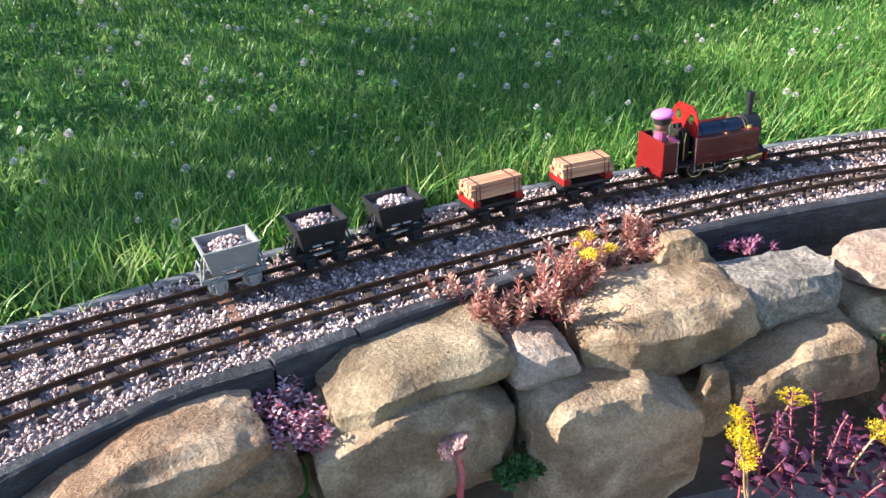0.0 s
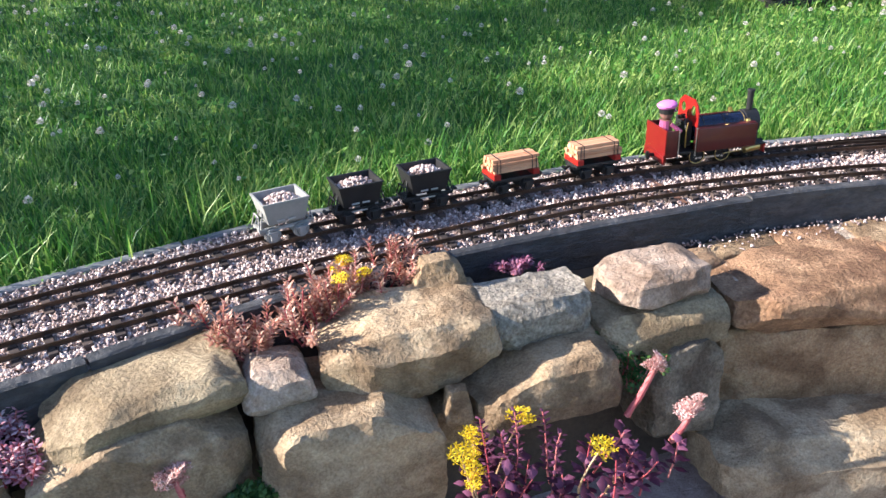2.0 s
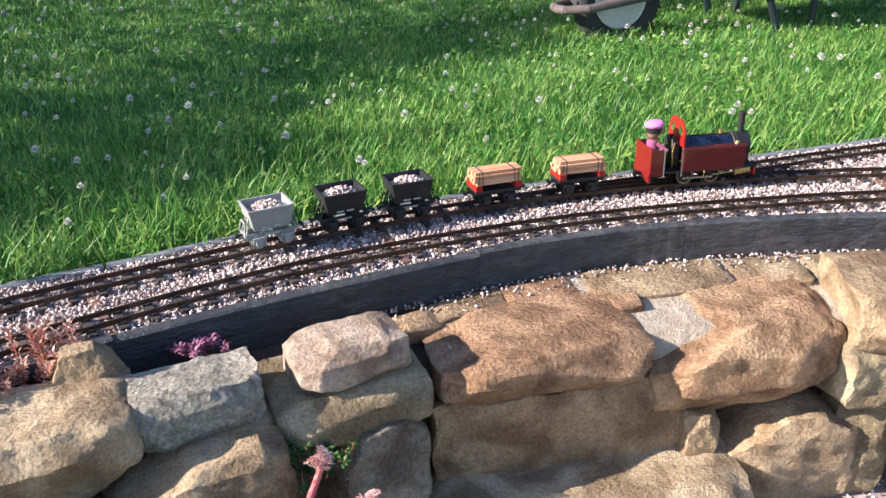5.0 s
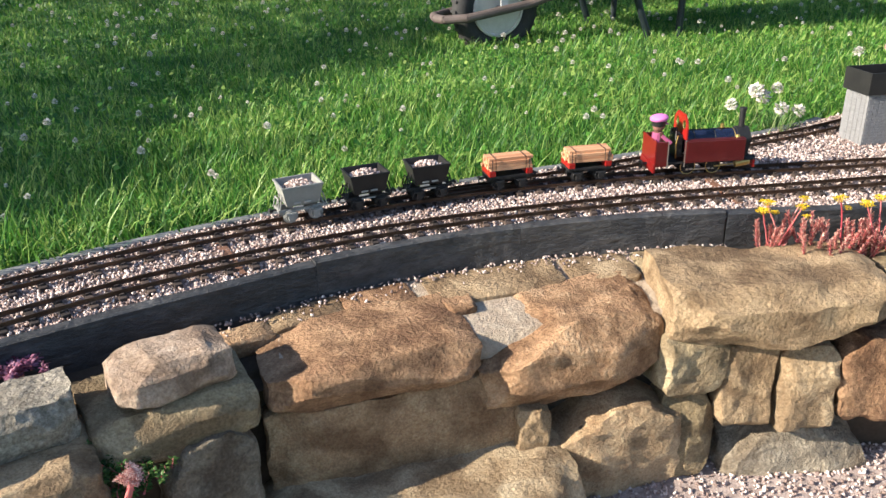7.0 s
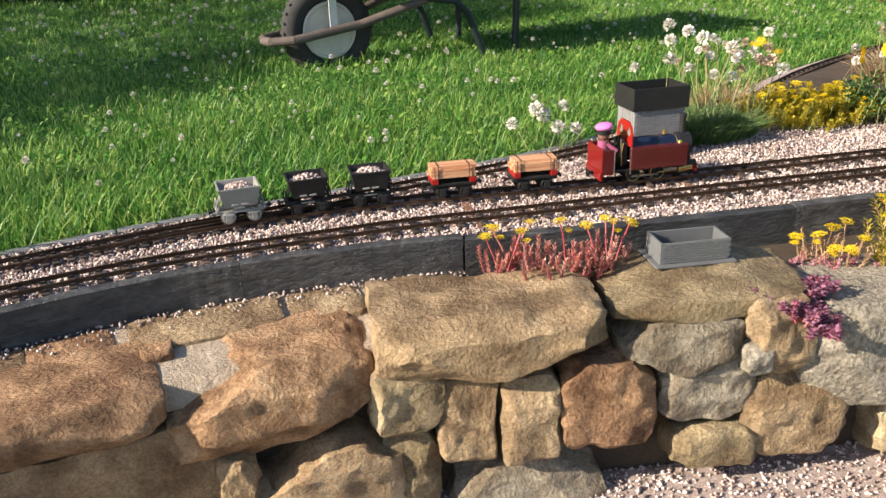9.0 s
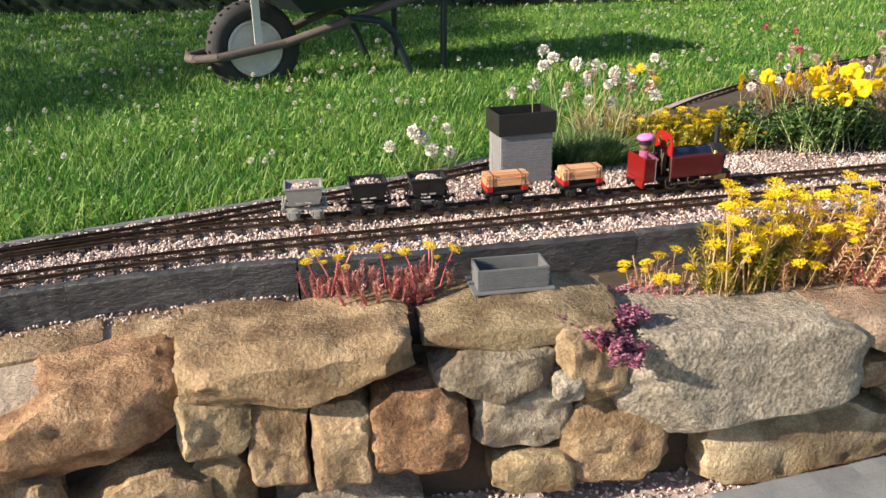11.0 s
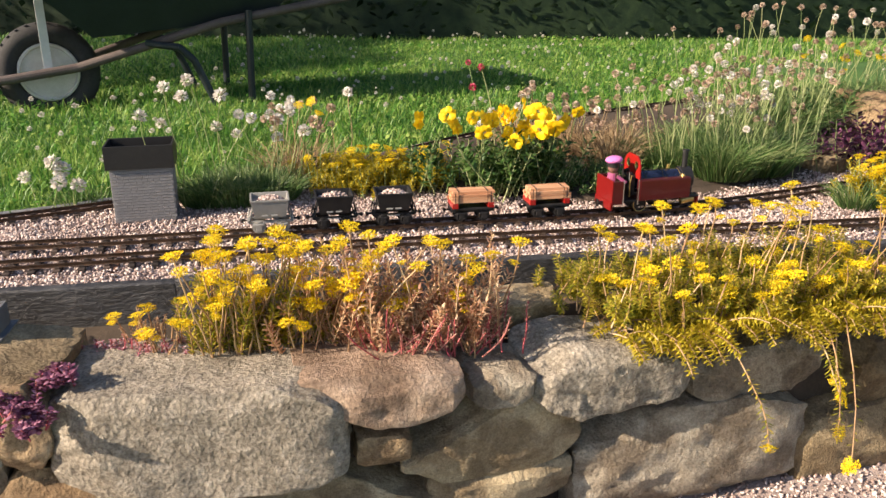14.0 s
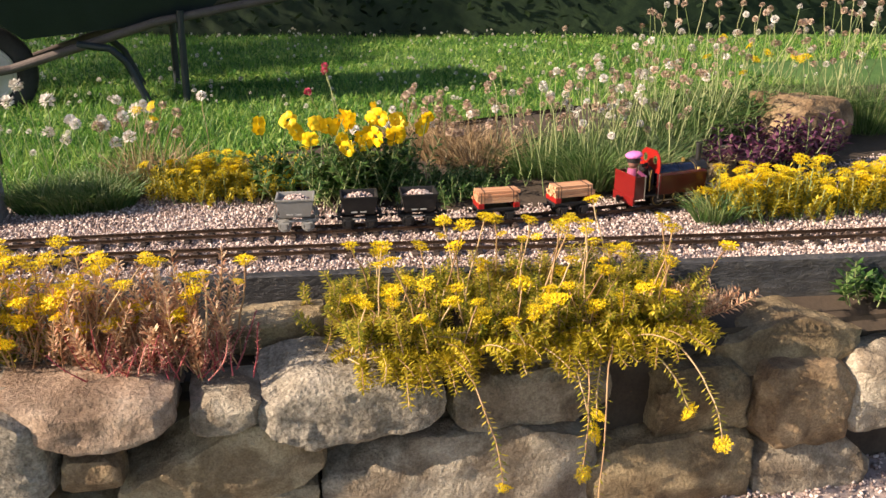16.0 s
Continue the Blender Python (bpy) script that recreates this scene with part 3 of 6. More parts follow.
stone("stone_red", 1.255, 1.237, -0.109, 0.342, 0.19, 0.074, 7.5, 0, 5, 16, "medium reddish brown sandstone block in the dry stone wall")
stone("stone_red", 1.58, 1.258, -0.149, 0.318, 0.19, 0.154, -0.2, 0, 5, 17, "large reddish brown sandstone block in the dry stone wall")
stone("stone_umber", 1.312, 1.232, -0.244, 0.472, 0.12, 0.198, 6.4, 0, 5, 18, "large umber sandstone block in the dry stone wall")
stone("stone_tan", 1.307, 1.155, -0.344, 0.53, 0.25, 0.139, 6.6, 0, 5, 19, "large sandy tan sandstone block in the dry stone wall")
stone("stone_tan", 1.92, 1.211, -0.08, 0.373, 0.19, 0.109, -8.1, 0, 5, 20, "large sandy tan sandstone block in the dry stone wall")
stone("stone_olive", 1.781, 1.218, -0.175, 0.116, 0.12, 0.124, -5.6, 0, 5, 21, "medium olive-brown sandstone block in the dry stone wall")
stone("stone_tan", 1.878, 1.206, -0.219, 0.097, 0.12, 0.16, -8.7, 0, 5, 22, "medium sandy tan sandstone block in the dry stone wall")
stone("stone_tan", 1.98, 1.18, -0.224, 0.107, 0.12, 0.161, -9.4, 0, 5, 23, "medium sandy tan sandstone block in the dry stone wall")
stone("stone_red", 2.1, 1.15, -0.207, 0.162, 0.12, 0.17, -9.0, 0, 5, 24, "medium reddish brown sandstone block in the dry stone wall")
stone("stone_umber", 1.635, 1.225, -0.325, 0.27, 0.14, 0.20, -2.1, 0, 5, 25, "large umber sandstone block in the dry stone wall")
stone("stone_tan", 1.508, 1.218, -0.257, 0.062, 0.1, 0.088, 1.5, 0, 5, 26, "small sandy tan sandstone block in the dry stone wall")
stone("stone_olive", 1.784, 1.218, -0.315, 0.098, 0.12, 0.177, -5.5, 0, 5, 27, "medium olive-brown sandstone block in the dry stone wall")
stone("stone_grey", 1.982, 1.189, -0.381, 0.301, 0.12, 0.152, -9.2, 0, 5, 28, "large pale grey sandstone block in the dry stone wall")
stone("stone_olive", 2.285, 1.172, -0.052, 0.345, 0.17, 0.062, -9.4, -1, 5, 29, "medium olive-brown sandstone block in the dry stone wall")
stone("stone_grey", 2.227, 1.145, -0.118, 0.212, 0.12, 0.105, -9.2, 0, 5, 30, "medium pale grey sandstone block in the dry stone wall")
stone("stone_grey", 2.275, 1.142, -0.206, 0.169, 0.12, 0.13, -9.3, 0, 5, 31, "medium pale grey sandstone block in the dry stone wall")
stone("stone_tan", 2.377, 1.105, -0.111, 0.121, 0.12, 0.154, -9.3, 0, 5, 32, "medium sandy tan sandstone block in the dry stone wall")
stone("stone_rough", 2.334, 1.077, -0.144, 0.057, 0.05, 0.055, -8.9, 0, 5, 33, "small coarse rough grey sandstone block in the dry stone wall")
stone("stone_tan", 2.435, 1.112, -0.272, 0.20, 0.12, 0.165, -9.5, 0, 5, 34, "medium sandy tan sandstone block in the dry stone wall")
stone("stone_rough", 2.642, 1.096, -0.158, 0.45, 0.2, 0.206, -8.7, 0, 0, 35, "large coarse rough grey sandstone block in the dry stone wall")
stone("stone_pink", 2.900, 1.053, -0.1, 0.262, 0.17, 0.091, -2.3, 0, 5, 36, "medium pale pinkish sandstone block in the dry stone wall")
stone("stone_olive", 2.797, 1.07, -0.322, 0.418, 0.12, 0.154, -4.8, 0, 5, 37, "large olive-brown sandstone block in the dry stone wall")
stone("stone_tan", 2.901, 1.009, -0.187, 0.087, 0.05, 0.055, -1.2, 0, 5, 38, "small sandy tan sandstone block in the dry stone wall")
stone("stone_olive", 3.087, 1.052, -0.207, 0.323, 0.12, 0.14, -0.5, 0, 5, 39, "large olive-brown sandstone block in the dry stone wall")
stone("stone_grey", 3.098, 1.042, -0.116, 0.112, 0.12, 0.062, -0.6, 0, 5, 40, "medium pale grey sandstone block in the dry stone wall")
stone("stone_rough", 3.290, 1.05, -0.124, 0.299, 0.15, 0.131, -0.2, 0, 3, 41, "large coarse rough grey sandstone block in the dry stone wall")
stone("stone_grey", 3.471, 1.057, -0.298, 0.481, 0.13, 0.207, 0.1, 0, 5, 42, "large pale grey sandstone block in the dry stone wall")
stone("stone_grey", 3.59, 1.071, -0.157, 0.284, 0.12, 0.106, 0.3, 0, 5, 43, "large pale grey sandstone block in the dry stone wall")
stone("stone_olive", 3.102, 1.052, -0.301, 0.266, 0.12, 0.079, -0.3, 0, 5, 44, "medium olive-brown sandstone block in the dry stone wall")
stone("stone_olive", 4.083, 1.128, -0.13, 0.30, 0.18, 0.105, -0.8, 0, 5, 45, "large olive-brown sandstone block in the dry stone wall")
stone("stone_tan", 4.095, 1.053, -0.228, 0.203, 0.13, 0.17, -0.7, 0, 5, 46, "large sandy tan sandstone block in the dry stone wall")
stone("stone_grey", 4.247, 1.051, -0.217, 0.152, 0.13, 0.16, -1.9, 0, 5, 47, "medium pale grey sandstone block in the dry stone wall")
stone("stone_grey", 4.129, 1.053, -0.411, 0.25, 0.13, 0.219, -0.8, 0, 5, 48, "large pale grey sandstone block in the dry stone wall")
stone("stone_olive", 3.846, 1.056, -0.368, 0.328, 0.13, 0.206, -0.5, 0, 5, 49, "large olive-brown sandstone block in the dry stone wall")
stone("stone_olive", 3.91, 1.071, -0.214, 0.189, 0.12, 0.148, -0.9, 0, 5, 50, "medium olive-brown sandstone block in the dry stone wall")
stone("stone_olive", 3.18, 1.177, -0.065, 0.161, 0.09, 0.07, -0.5, 0, 5, 51, "medium olive-brown sandstone block in the dry stone wall")
stone("stone_olive", 2.30, 1.13, -0.315, 0.17, 0.12, 0.085, -9.3, 0, 5, 52, "small olive-brown sandstone block low in the dry stone wall")


def flags():
    """Flat stones bedded in mortar on top of the wall."""
    v, f = [], []
    s0, s1 = (float(np.interp(x, FACE.xy[:, 0], FACE.s)) for x in (1.12, 1.86))
    for i in range(41):
        s = s0 + (s1 - s0) * i / 40
        p = FACE.at(s)
        v += [(p[0], p[1] + 0.05, -0.13), (p[0], p[1] + 0.06, -0.088), (p[0], EDGE.y(p[0]) + 0.01, -0.078)]
        if i:
            k = 3 * i
            f += [(k - 3, k, k + 1, k - 2), (k - 2, k + 1, k + 2, k - 1)]
    tagged(sheet("mortar_bed", v, f, "mortar", smooth=True), "pale sandy mortar between the flat coping stones", "mortar", kind="structure")
    for i, (x, w, d, off, mat) in enumerate(((1.15, 0.14, 0.06, 0.04, "stone_tan"), (1.28, 0.13, 0.065, 0.045, "stone_red"), (1.49, 0.25, 0.10, 0.062, "stone_tan"), (1.695, 0.13, 0.10, 0.062, "stone_tan"), (1.81, 0.085, 0.09, 0.06, "stone_olive"), (1.40, 0.05, 0.045, 0.12, "stone_red"), (1.05, 0.1, 0.05, 0.05, "stone_red"))):
        s = float(np.interp(x, EDGE.xy[:, 0], EDGE.s))
        px, py, _ = EDGE.off(s, -off)
        stone(mat, px, py, -0.088, w, d, 0.034, EDGE.turn(s), 0, 3, 100 + i, "flat coping stone bedded in pale mortar", "coping_stone", "coping stones")


flags()
stone("stone_tan", 4.70, 1.98, 0.07, 0.24, 0.2, 0.16, 10, 8, 5, 140, "large tan rock lying in the flower bed", "garden_rock", "")
stone("stone_olive", 4.35, 1.78, 0.0, 0.2, 0.12, 0.1, 20, 0, 5, 141, "brown rock beside the track under the flowers", "garden_rock", "")


def paving_slab():
    """A pale grey slab on the gravel before the wall."""
    bm = B()
    box(bm, 0, 0, 0, 0.60, 0.40, 0.07, 0.004)
    bmesh.ops.subdivide_edges(bm, edges=[e for e in bm.edges if e.calc_length() > 0.2], cuts=12, use_grid_fill=True)
    for v in bm.verts:
        v.co += noise.noise_vector(v.co * 14) * 0.004
    ob = part("paving_slab", bm, "kerb")
    ob.matrix_basis = pose(2.84, 0.755, -0.402, 0, 0, -1.5)
    tagged(ob, "pale grey stone slab lying on the gravel before the wall", "paving slab")


paving_slab()


# ---- train ----
TRAVEL = [(0, 1.804), (0.5, 1.916), (1, 2.031), (1.5, 2.143), (2, 2.252), (2.5, 2.354), (3, 2.451), (3.5, 2.532), (4, 2.603), (5.2, 2.788), (6.5, 3.002), (7, 3.104), (7.5, 3.207), (8, 3.315), (8.5, 3.415), (9, 3.512), (10.2, 3.765), (11.5, 4.043), (12, 4.161), (12.5, 4.296), (13, 4.44), (13.5, 4.592), (14, 4.722), (14.5, 4.820), (15, 4.915), (15.5, 5.030), (16, 5.168)]


def rows_for(lead):
    out = []
    for t, s in TRAVEL:
        x, y, _ = BACK.off(s + lead, 0)
        out.append((t, pose(x, y, 0, 0, 0, BACK.turn(s + lead))))
    return out


def wagon_chassis(t, length, mat, zf):
    bm = B()
    for y in (-0.016, 0.016):
        box(bm, 0, y, zf, length, 0.005, 0.006, 0.0008)
    for x in (-length / 2 + 0.003, length / 2 - 0.003):
        box(bm, x, 0, zf, 0.005, 0.034, 0.006, 0.0008)
    part("frame", bm, mat, t)
    for x in (-0.026, 0.026):
        for side in (-1, 1):
            bm = B()
            rod(bm, (0, -side * 0.002, 0), (0, side * 0.002, 0), 0.0125, 20)
            rod(bm, (0, -side * 0.0035, 0), (0, -side * 0.002, 0), 0.0142, 20)
            ring(bm, (0, side * 0.0022, 0), (0, 1, 0), 0.0095, 0.0012, 18, 5)
            w = part("wheel", bm, mat, t)
            w.matrix_basis = pose(x, side * 0.0185, 0.0125)
            bm = B()
            box(bm, x, side * 0.026, 0.006, 0.013, 0.005, 0.014, 0.0012)
            box(bm, x, side * 0.026, 0.017, 0.022, 0.004, 0.004, 0.0008)
            part("axle_box", bm, mat, t)
    for sgn in (-1, 1):
        bm = B()
        rod(bm, (sgn * length / 2, 0, zf + 0.003), (sgn * (length / 2 + 0.012), 0, zf + 0.003), 0.0022, 8)
        rod(bm, (sgn * (length / 2 + 0.012), -0.006, zf + 0.003), (sgn * (length / 2 + 0.012), 0.006, zf + 0.003), 0.0035, 10)
        part("coupling", bm, "black", t)


def skip_wagon(mat, label, seed):
    t = thing("tipper_wagon", label, "wagon", "tipper wagons")
    wagon_chassis(t, 0.098, mat, 0.02)
    # tapered tub, open at the top
    top, bot = [(-0.041, -0.034), (0.041, -0.034), (0.041, 0.034), (-0.041, 0.034)], [(-0.033, -0.026), (0.033, -0.026), (0.033, 0.026), (-0.033, 0.026)]
    z0, z1, th = 0.034, 0.073, 0.0022
    shrink = lambda q, k: [(x - math.copysign(k, x), y - math.copysign(k, y)) for x, y in q]
    rings = [[(x, y, z0) for x, y in bot], [(x, y, z1 - 0.003) for x, y in top], [(x * 1.03, y * 1.03, z1 - 0.003) for x, y in top], [(x * 1.03, y * 1.03, z1) for x, y in top],
             [(x, y, z1) for x, y in shrink(top, th)], [(x, y, z0 + th) for x, y in shrink(bot, th)]]
    v = [p for r in rings for p in r]
    f = [(i * 4 + j, i * 4 + (j + 1) % 4, i * 4 + 4 + (j + 1) % 4, i * 4 + 4 + j) for i in range(5) for j in range(4)] + [(3, 2, 1, 0), (20, 21, 22, 23)]
    tub = sheet("tub", v, f, mat, t)
    for x in (-0.035, 0.035):
        bm = B()
        tube(bm, [(x * 1.28, -0.016, 0.026), (x * 1.02, -0.006, 0.056), (x * 1.02, 0.006, 0.056), (x * 1.28, 0.016, 0.026)], 0.0017, 6)
        tube(bm, [(x * 1.42, -0.02, 0.024), (x * 1.30, -0.012, 0.046), (x * 1.30, 0.012, 0.046), (x * 1.42, 0.02, 0.024)], 0.0015, 6)
        part("end_frame", bm, mat, t)
    for k, x in ((0, -0.012), (1, 0.008)):
        bm = B()
        box(bm, x, -0.0300, 0.0385, 0.014, 0.0012, 0.0028)
        part("marking", bm, "white_mark", tub, "small illegible white marking")
    bm = B()
    box(bm, -0.002, -0.0188, 0.0205, 0.03, 0.0012, 0.0025)
    part("marking", bm, "white_mark", t, "small illegible white marking")
    rng = np.random.default_rng(seed)
    n = 260
    x, y = rng.uniform(-0.034, 0.034, n), rng.uniform(-0.027, 0.027, n)
    z = 0.058 + 0.014 * np.clip(1 - (x / 0.036) ** 2 - (y / 0.03) ** 2, 0, 1) + rng.uniform(-0.003, 0.002, n)
    load = pebbles("gravel_load", np.stack([x, y, z], 1), 0.0038, "ballast", "heap of pale gravel", seed=seed, chunky=True)
    load.parent = t
    for k in ("category", "kind"):
        del load[k]
    bm = B()
    box(bm, 0, 0, 0.045, 0.066, 0.052, 0.013)
    part("gravel_base", bm, "bed", t)
    return t


def log_wagon(seed):
    t = thing("timber_wagon", "low black flat wagon with red ends carrying bundled timber", "wagon", "timber wagons")
    wagon_chassis(t, 0.102, "black", 0.02)
    bm = B()
    box(bm, 0, 0, 0.026, 0.1, 0.052, 0.005, 0.0008)
    part("deck", bm, "black", t)
    for x in (-0.042, 0.042):
        bm = B()
        box(bm, x, 0, 0.031, 0.014, 0.056, 0.011, 0.0008)
        part("bolster", bm, "red", t, "bright red bolster")
        for y in (-0.0265, 0.0265):
            bm = B()
            rod(bm, (x, y, 0.04), (x, y, 0.066), 0.0009, 6)
            part("stake", bm, "black", t)
    rng = random.Random(seed)
    for i in range(4):
        for j in range(5 - (i == 3)):
            bm = B()
            L = 0.098 * rng.uniform(0.97, 1.04)
            box(bm, 0, 0, 0, L, 0.0088, 0.0060, 0.0007)
            p = part("plank", bm, "timber", t)
            p.matrix_basis = pose(rng.uniform(-0.003, 0.003), -0.0195 + j * 0.0096 + (i == 3) * 0.005, 0.0420 + i * 0.0062, 0, 0, rng.uniform(-0.8, 0.8))
    for x in (-0.034, 0.034):
        bm = B()
        tube(bm, [(x, -0.026, 0.043), (x, -0.025, 0.0675), (x, 0.025, 0.0675), (x, 0.026, 0.043)], 0.0008, 5)
        part("binding", bm, "black", t)
    return t


def loco():
    t = thing("steam_locomotive", "small maroon and black model steam locomotive with an open cab", "locomotive")
    bm = B()
    box(bm, 0, 0, 0.022, 0.235, 0.05, 0.008, 0.001)
    part("chassis", bm, "black", t)
    for y in (-0.044, 0.044):
        bm = B()
        box(bm, 0.022, y, 0.033, 0.142, 0.018, 0.049, 0.0018)
        part("side_tank", bm, "maroon", t)
        bm = B()
        box(bm, 0.022, y, 0.0822, 0.138, 0.015, 0.0012, 0.0004)
        part("tank_top", bm, "maroon", t)
    bm = B()
    rod(bm, (-0.045, 0, 0.069), (0.09, 0, 0.069), 0.0255, 32)
    boiler = part("boiler", bm, "boiler_blue", t, "dark blue boiler")
    for x in (-0.02, 0.03, 0.078):
        bm = B()
        ring(bm, (x, 0, 0.069), (1, 0, 0), 0.0255, 0.0012, 32, 6)
        part("boiler_band", bm, "brass" if x == 0.078 else "black", boiler)
    bm = B()
    rod(bm, (0.084, 0, 0.070), (0.114, 0, 0.070), 0.0285, 32)
    box(bm, 0.099, 0, 0.03, 0.03, 0.05, 0.04, 0.002)
    smokebox = part("smokebox", bm, "black", t)
    bm = B()
    rod(bm, (0.114, 0, 0.070), (0.117, 0, 0.070), 0.021, 28, 0.019)
    part("smokebox_door", bm, "black", smokebox)
    bm = B()
    rod(bm, (0.099, 0, 0.096), (0.099, 0, 0.136), 0.0068, 20, 0.0074)
    rod(bm, (0.099, 0, 0.136), (0.099, 0, 0.140), 0.0092, 20, 0.0088)
    part("chimney", bm, "black", t)
    bm = B()
    rod(bm, (0.052, 0, 0.097), (0.052, 0, 0.106), 0.005, 14, 0.004)
    part("safety_valve", bm, "brass", t)
    bm = B()
    rod(bm, (0.078, -0.036, 0.083), (0.078, -0.036, 0.088), 0.0055, 16, 0.004)
    part("tank_filler", bm, "brass", t)
    # cab front sheet with two round windows
    bm = B()
    outline = [(-0.05, 0.083), (-0.05, 0.112), (-0.042, 0.126), (-0.026, 0.136), (0.026, 0.136), (0.042, 0.126), (0.05, 0.112), (0.05, 0.083)]
    loops = [outline] + [[(y + 0.0105 * math.cos(a), 0.113 + 0.0105 * math.sin(a)) for a in (k * math.pi / 10 for k in range(20))] for y in (-0.025, 0.025)]
    edges = []
    for lp in loops:
        vs = [bm.verts.new((-0.050, a * 0.92, b)) for a, b in lp]
        edges += [bm.edges.new((vs[k], vs[(k + 1) % len(vs)])) for k in range(len(vs))]
    bmesh.ops.triangle_fill(bm, use_beauty=True, edges=edges)
    ex = bmesh.ops.extrude_face_region(bm, geom=list(bm.faces))
    bmesh.ops.translate(bm, vec=(0.003, 0, 0), verts=[g for g in ex["geom"] if isinstance(g, bmesh.types.BMVert)])
    bmesh.ops.recalc_face_normals(bm, faces=bm.faces)
    cab = part("cab_front", bm, "red", t, "red cab front sheet with two round brass-rimmed openings")
    for y in (-0.023, 0.023):
        bm = B()
        ring(bm, (-0.0485, y, 0.113), (1, 0, 0), 0.0105, 0.0017, 24, 6)
        part("window_rim", bm, "brass", cab)
    # rear cab and bunker
    bm = B()
    box(bm, -0.121, 0, 0.018, 0.004, 0.098, 0.066, 0.0008)
    part("rear_sheet", bm, "cab_red", t, "deep red rear sheet")
    bm = B()
    box(bm, -0.1225, 0, 0.012, 0.006, 0.098, 0.02, 0.001)
    part("rear_buffer_beam", bm, "cab_red", t)
    for y in (-0.047, 0.047):
        bm = B()
        box(bm, -0.107, y, 0.026, 0.028, 0.004, 0.056, 0.0008)
        part("cab_side", bm, "maroon", t)
        for x in (-0.092, -0.051):
            bm = B()
            rod(bm, (x, y * 1.06, 0.026), (x, y * 1.06, 0.082), 0.0013, 8)
            for z in (0.026, 0.082):
                bmesh.ops.create_icosphere(bm, subdivisions=1, radius=0.0024, matrix=Matrix.Translation((x, y * 1.06, z)))
            part("handrail", bm, "steel", t)
    bm = B()
    box(bm, -0.085, 0, 0.03, 0.07, 0.09, 0.004, 0.0006)
    part("footplate", bm, "black", t)
    bm = B()
    box(bm, -0.058, 0, 0.04, 0.016, 0.05, 0.05, 0.002)
    for y, z in ((-0.018, 0.092), (0.0, 0.098), (0.018, 0.092), (-0.008, 0.084)):
        rod(bm, (-0.066, y, z), (-0.058, y, z), 0.005, 12)
    tube(bm, [(-0.062, -0.03, 0.05), (-0.07, -0.032, 0.08), (-0.066, -0.02, 0.098), (-0.058, 0, 0.1)], 0.0015, 6)
    part("backhead", bm, "black", t)
    bm = B()
    tube(bm, [(-0.068, -0.034, 0.04), (-0.07, -0.036, 0.075), (-0.066, -0.034, 0.092)], 0.0016, 6)
    tube(bm, [(-0.072, 0.012, 0.075), (-0.074, -0.012, 0.088)], 0.0014, 6)
    part("cab_lever", bm, "brass", t)
    for x in (-0.034, 0.028):
        for side in (-1, 1):
            bm = B()
            rod(bm, (0, -side * 0.002, 0), (0, side * 0.002, 0), 0.0165, 26)
            ring(bm, (0, side * 0.0025, 0), (0, 1, 0), 0.0145, 0.0016, 26, 6)
            for k in range(6):
                a = k * math.pi / 3
                rod(bm, (0, side * 0.003, 0), (0.014 * math.cos(a), side * 0.003, 0.014 * math.sin(a)), 0.0011, 5)
            w = part("wheel", bm, "black", t)
            w.matrix_basis = pose(x, side * 0.0185, 0.0165)
            bm = B()
            ring(bm, (0, side * 0.0046, 0), (0, 1, 0), 0.0155, 0.0007, 26, 5)
            part("tyre", bm, "brass", w)
    for side in (-1, 1):
        bm = B()
        box(bm, -0.003, side * 0.0255, 0.009, 0.072, 0.0025, 0.004, 0.0005)
        part("coupling_rod", bm, "steel", t)
        bm = B()
        rod(bm, (0.078, side * 0.034, 0.021), (0.113, side * 0.034, 0.026), 0.0082, 18)
        rod(bm, (0.03, side * 0.03, 0.0165), (0.08, side * 0.034, 0.0215), 0.0013, 8)
        part("cylinder", bm, "brass", t)
    bm = B()
    box(bm, 0.122, 0, 0.014, 0.005, 0.088, 0.019, 0.0012)
    beam = part("front_buffer_beam", bm, "red", t)
    bm = B()
    box(bm, 0.112, 0, 0.031, 0.026, 0.088, 0.003, 0.0006)
    part("running_plate", bm, "black", t)
    for x, sg in ((0.1245, 1), (-0.1255, -1)):
        bm = B()
        rod(bm, (x, 0, 0.022), (x + sg * 0.014, 0, 0.022), 0.004, 10)
        rod(bm, (x + sg * 0.012, 0, 0.022), (x + sg * 0.016, 0, 0.022), 0.009, 16)
        part("buffer", bm, "black", t)
    return t


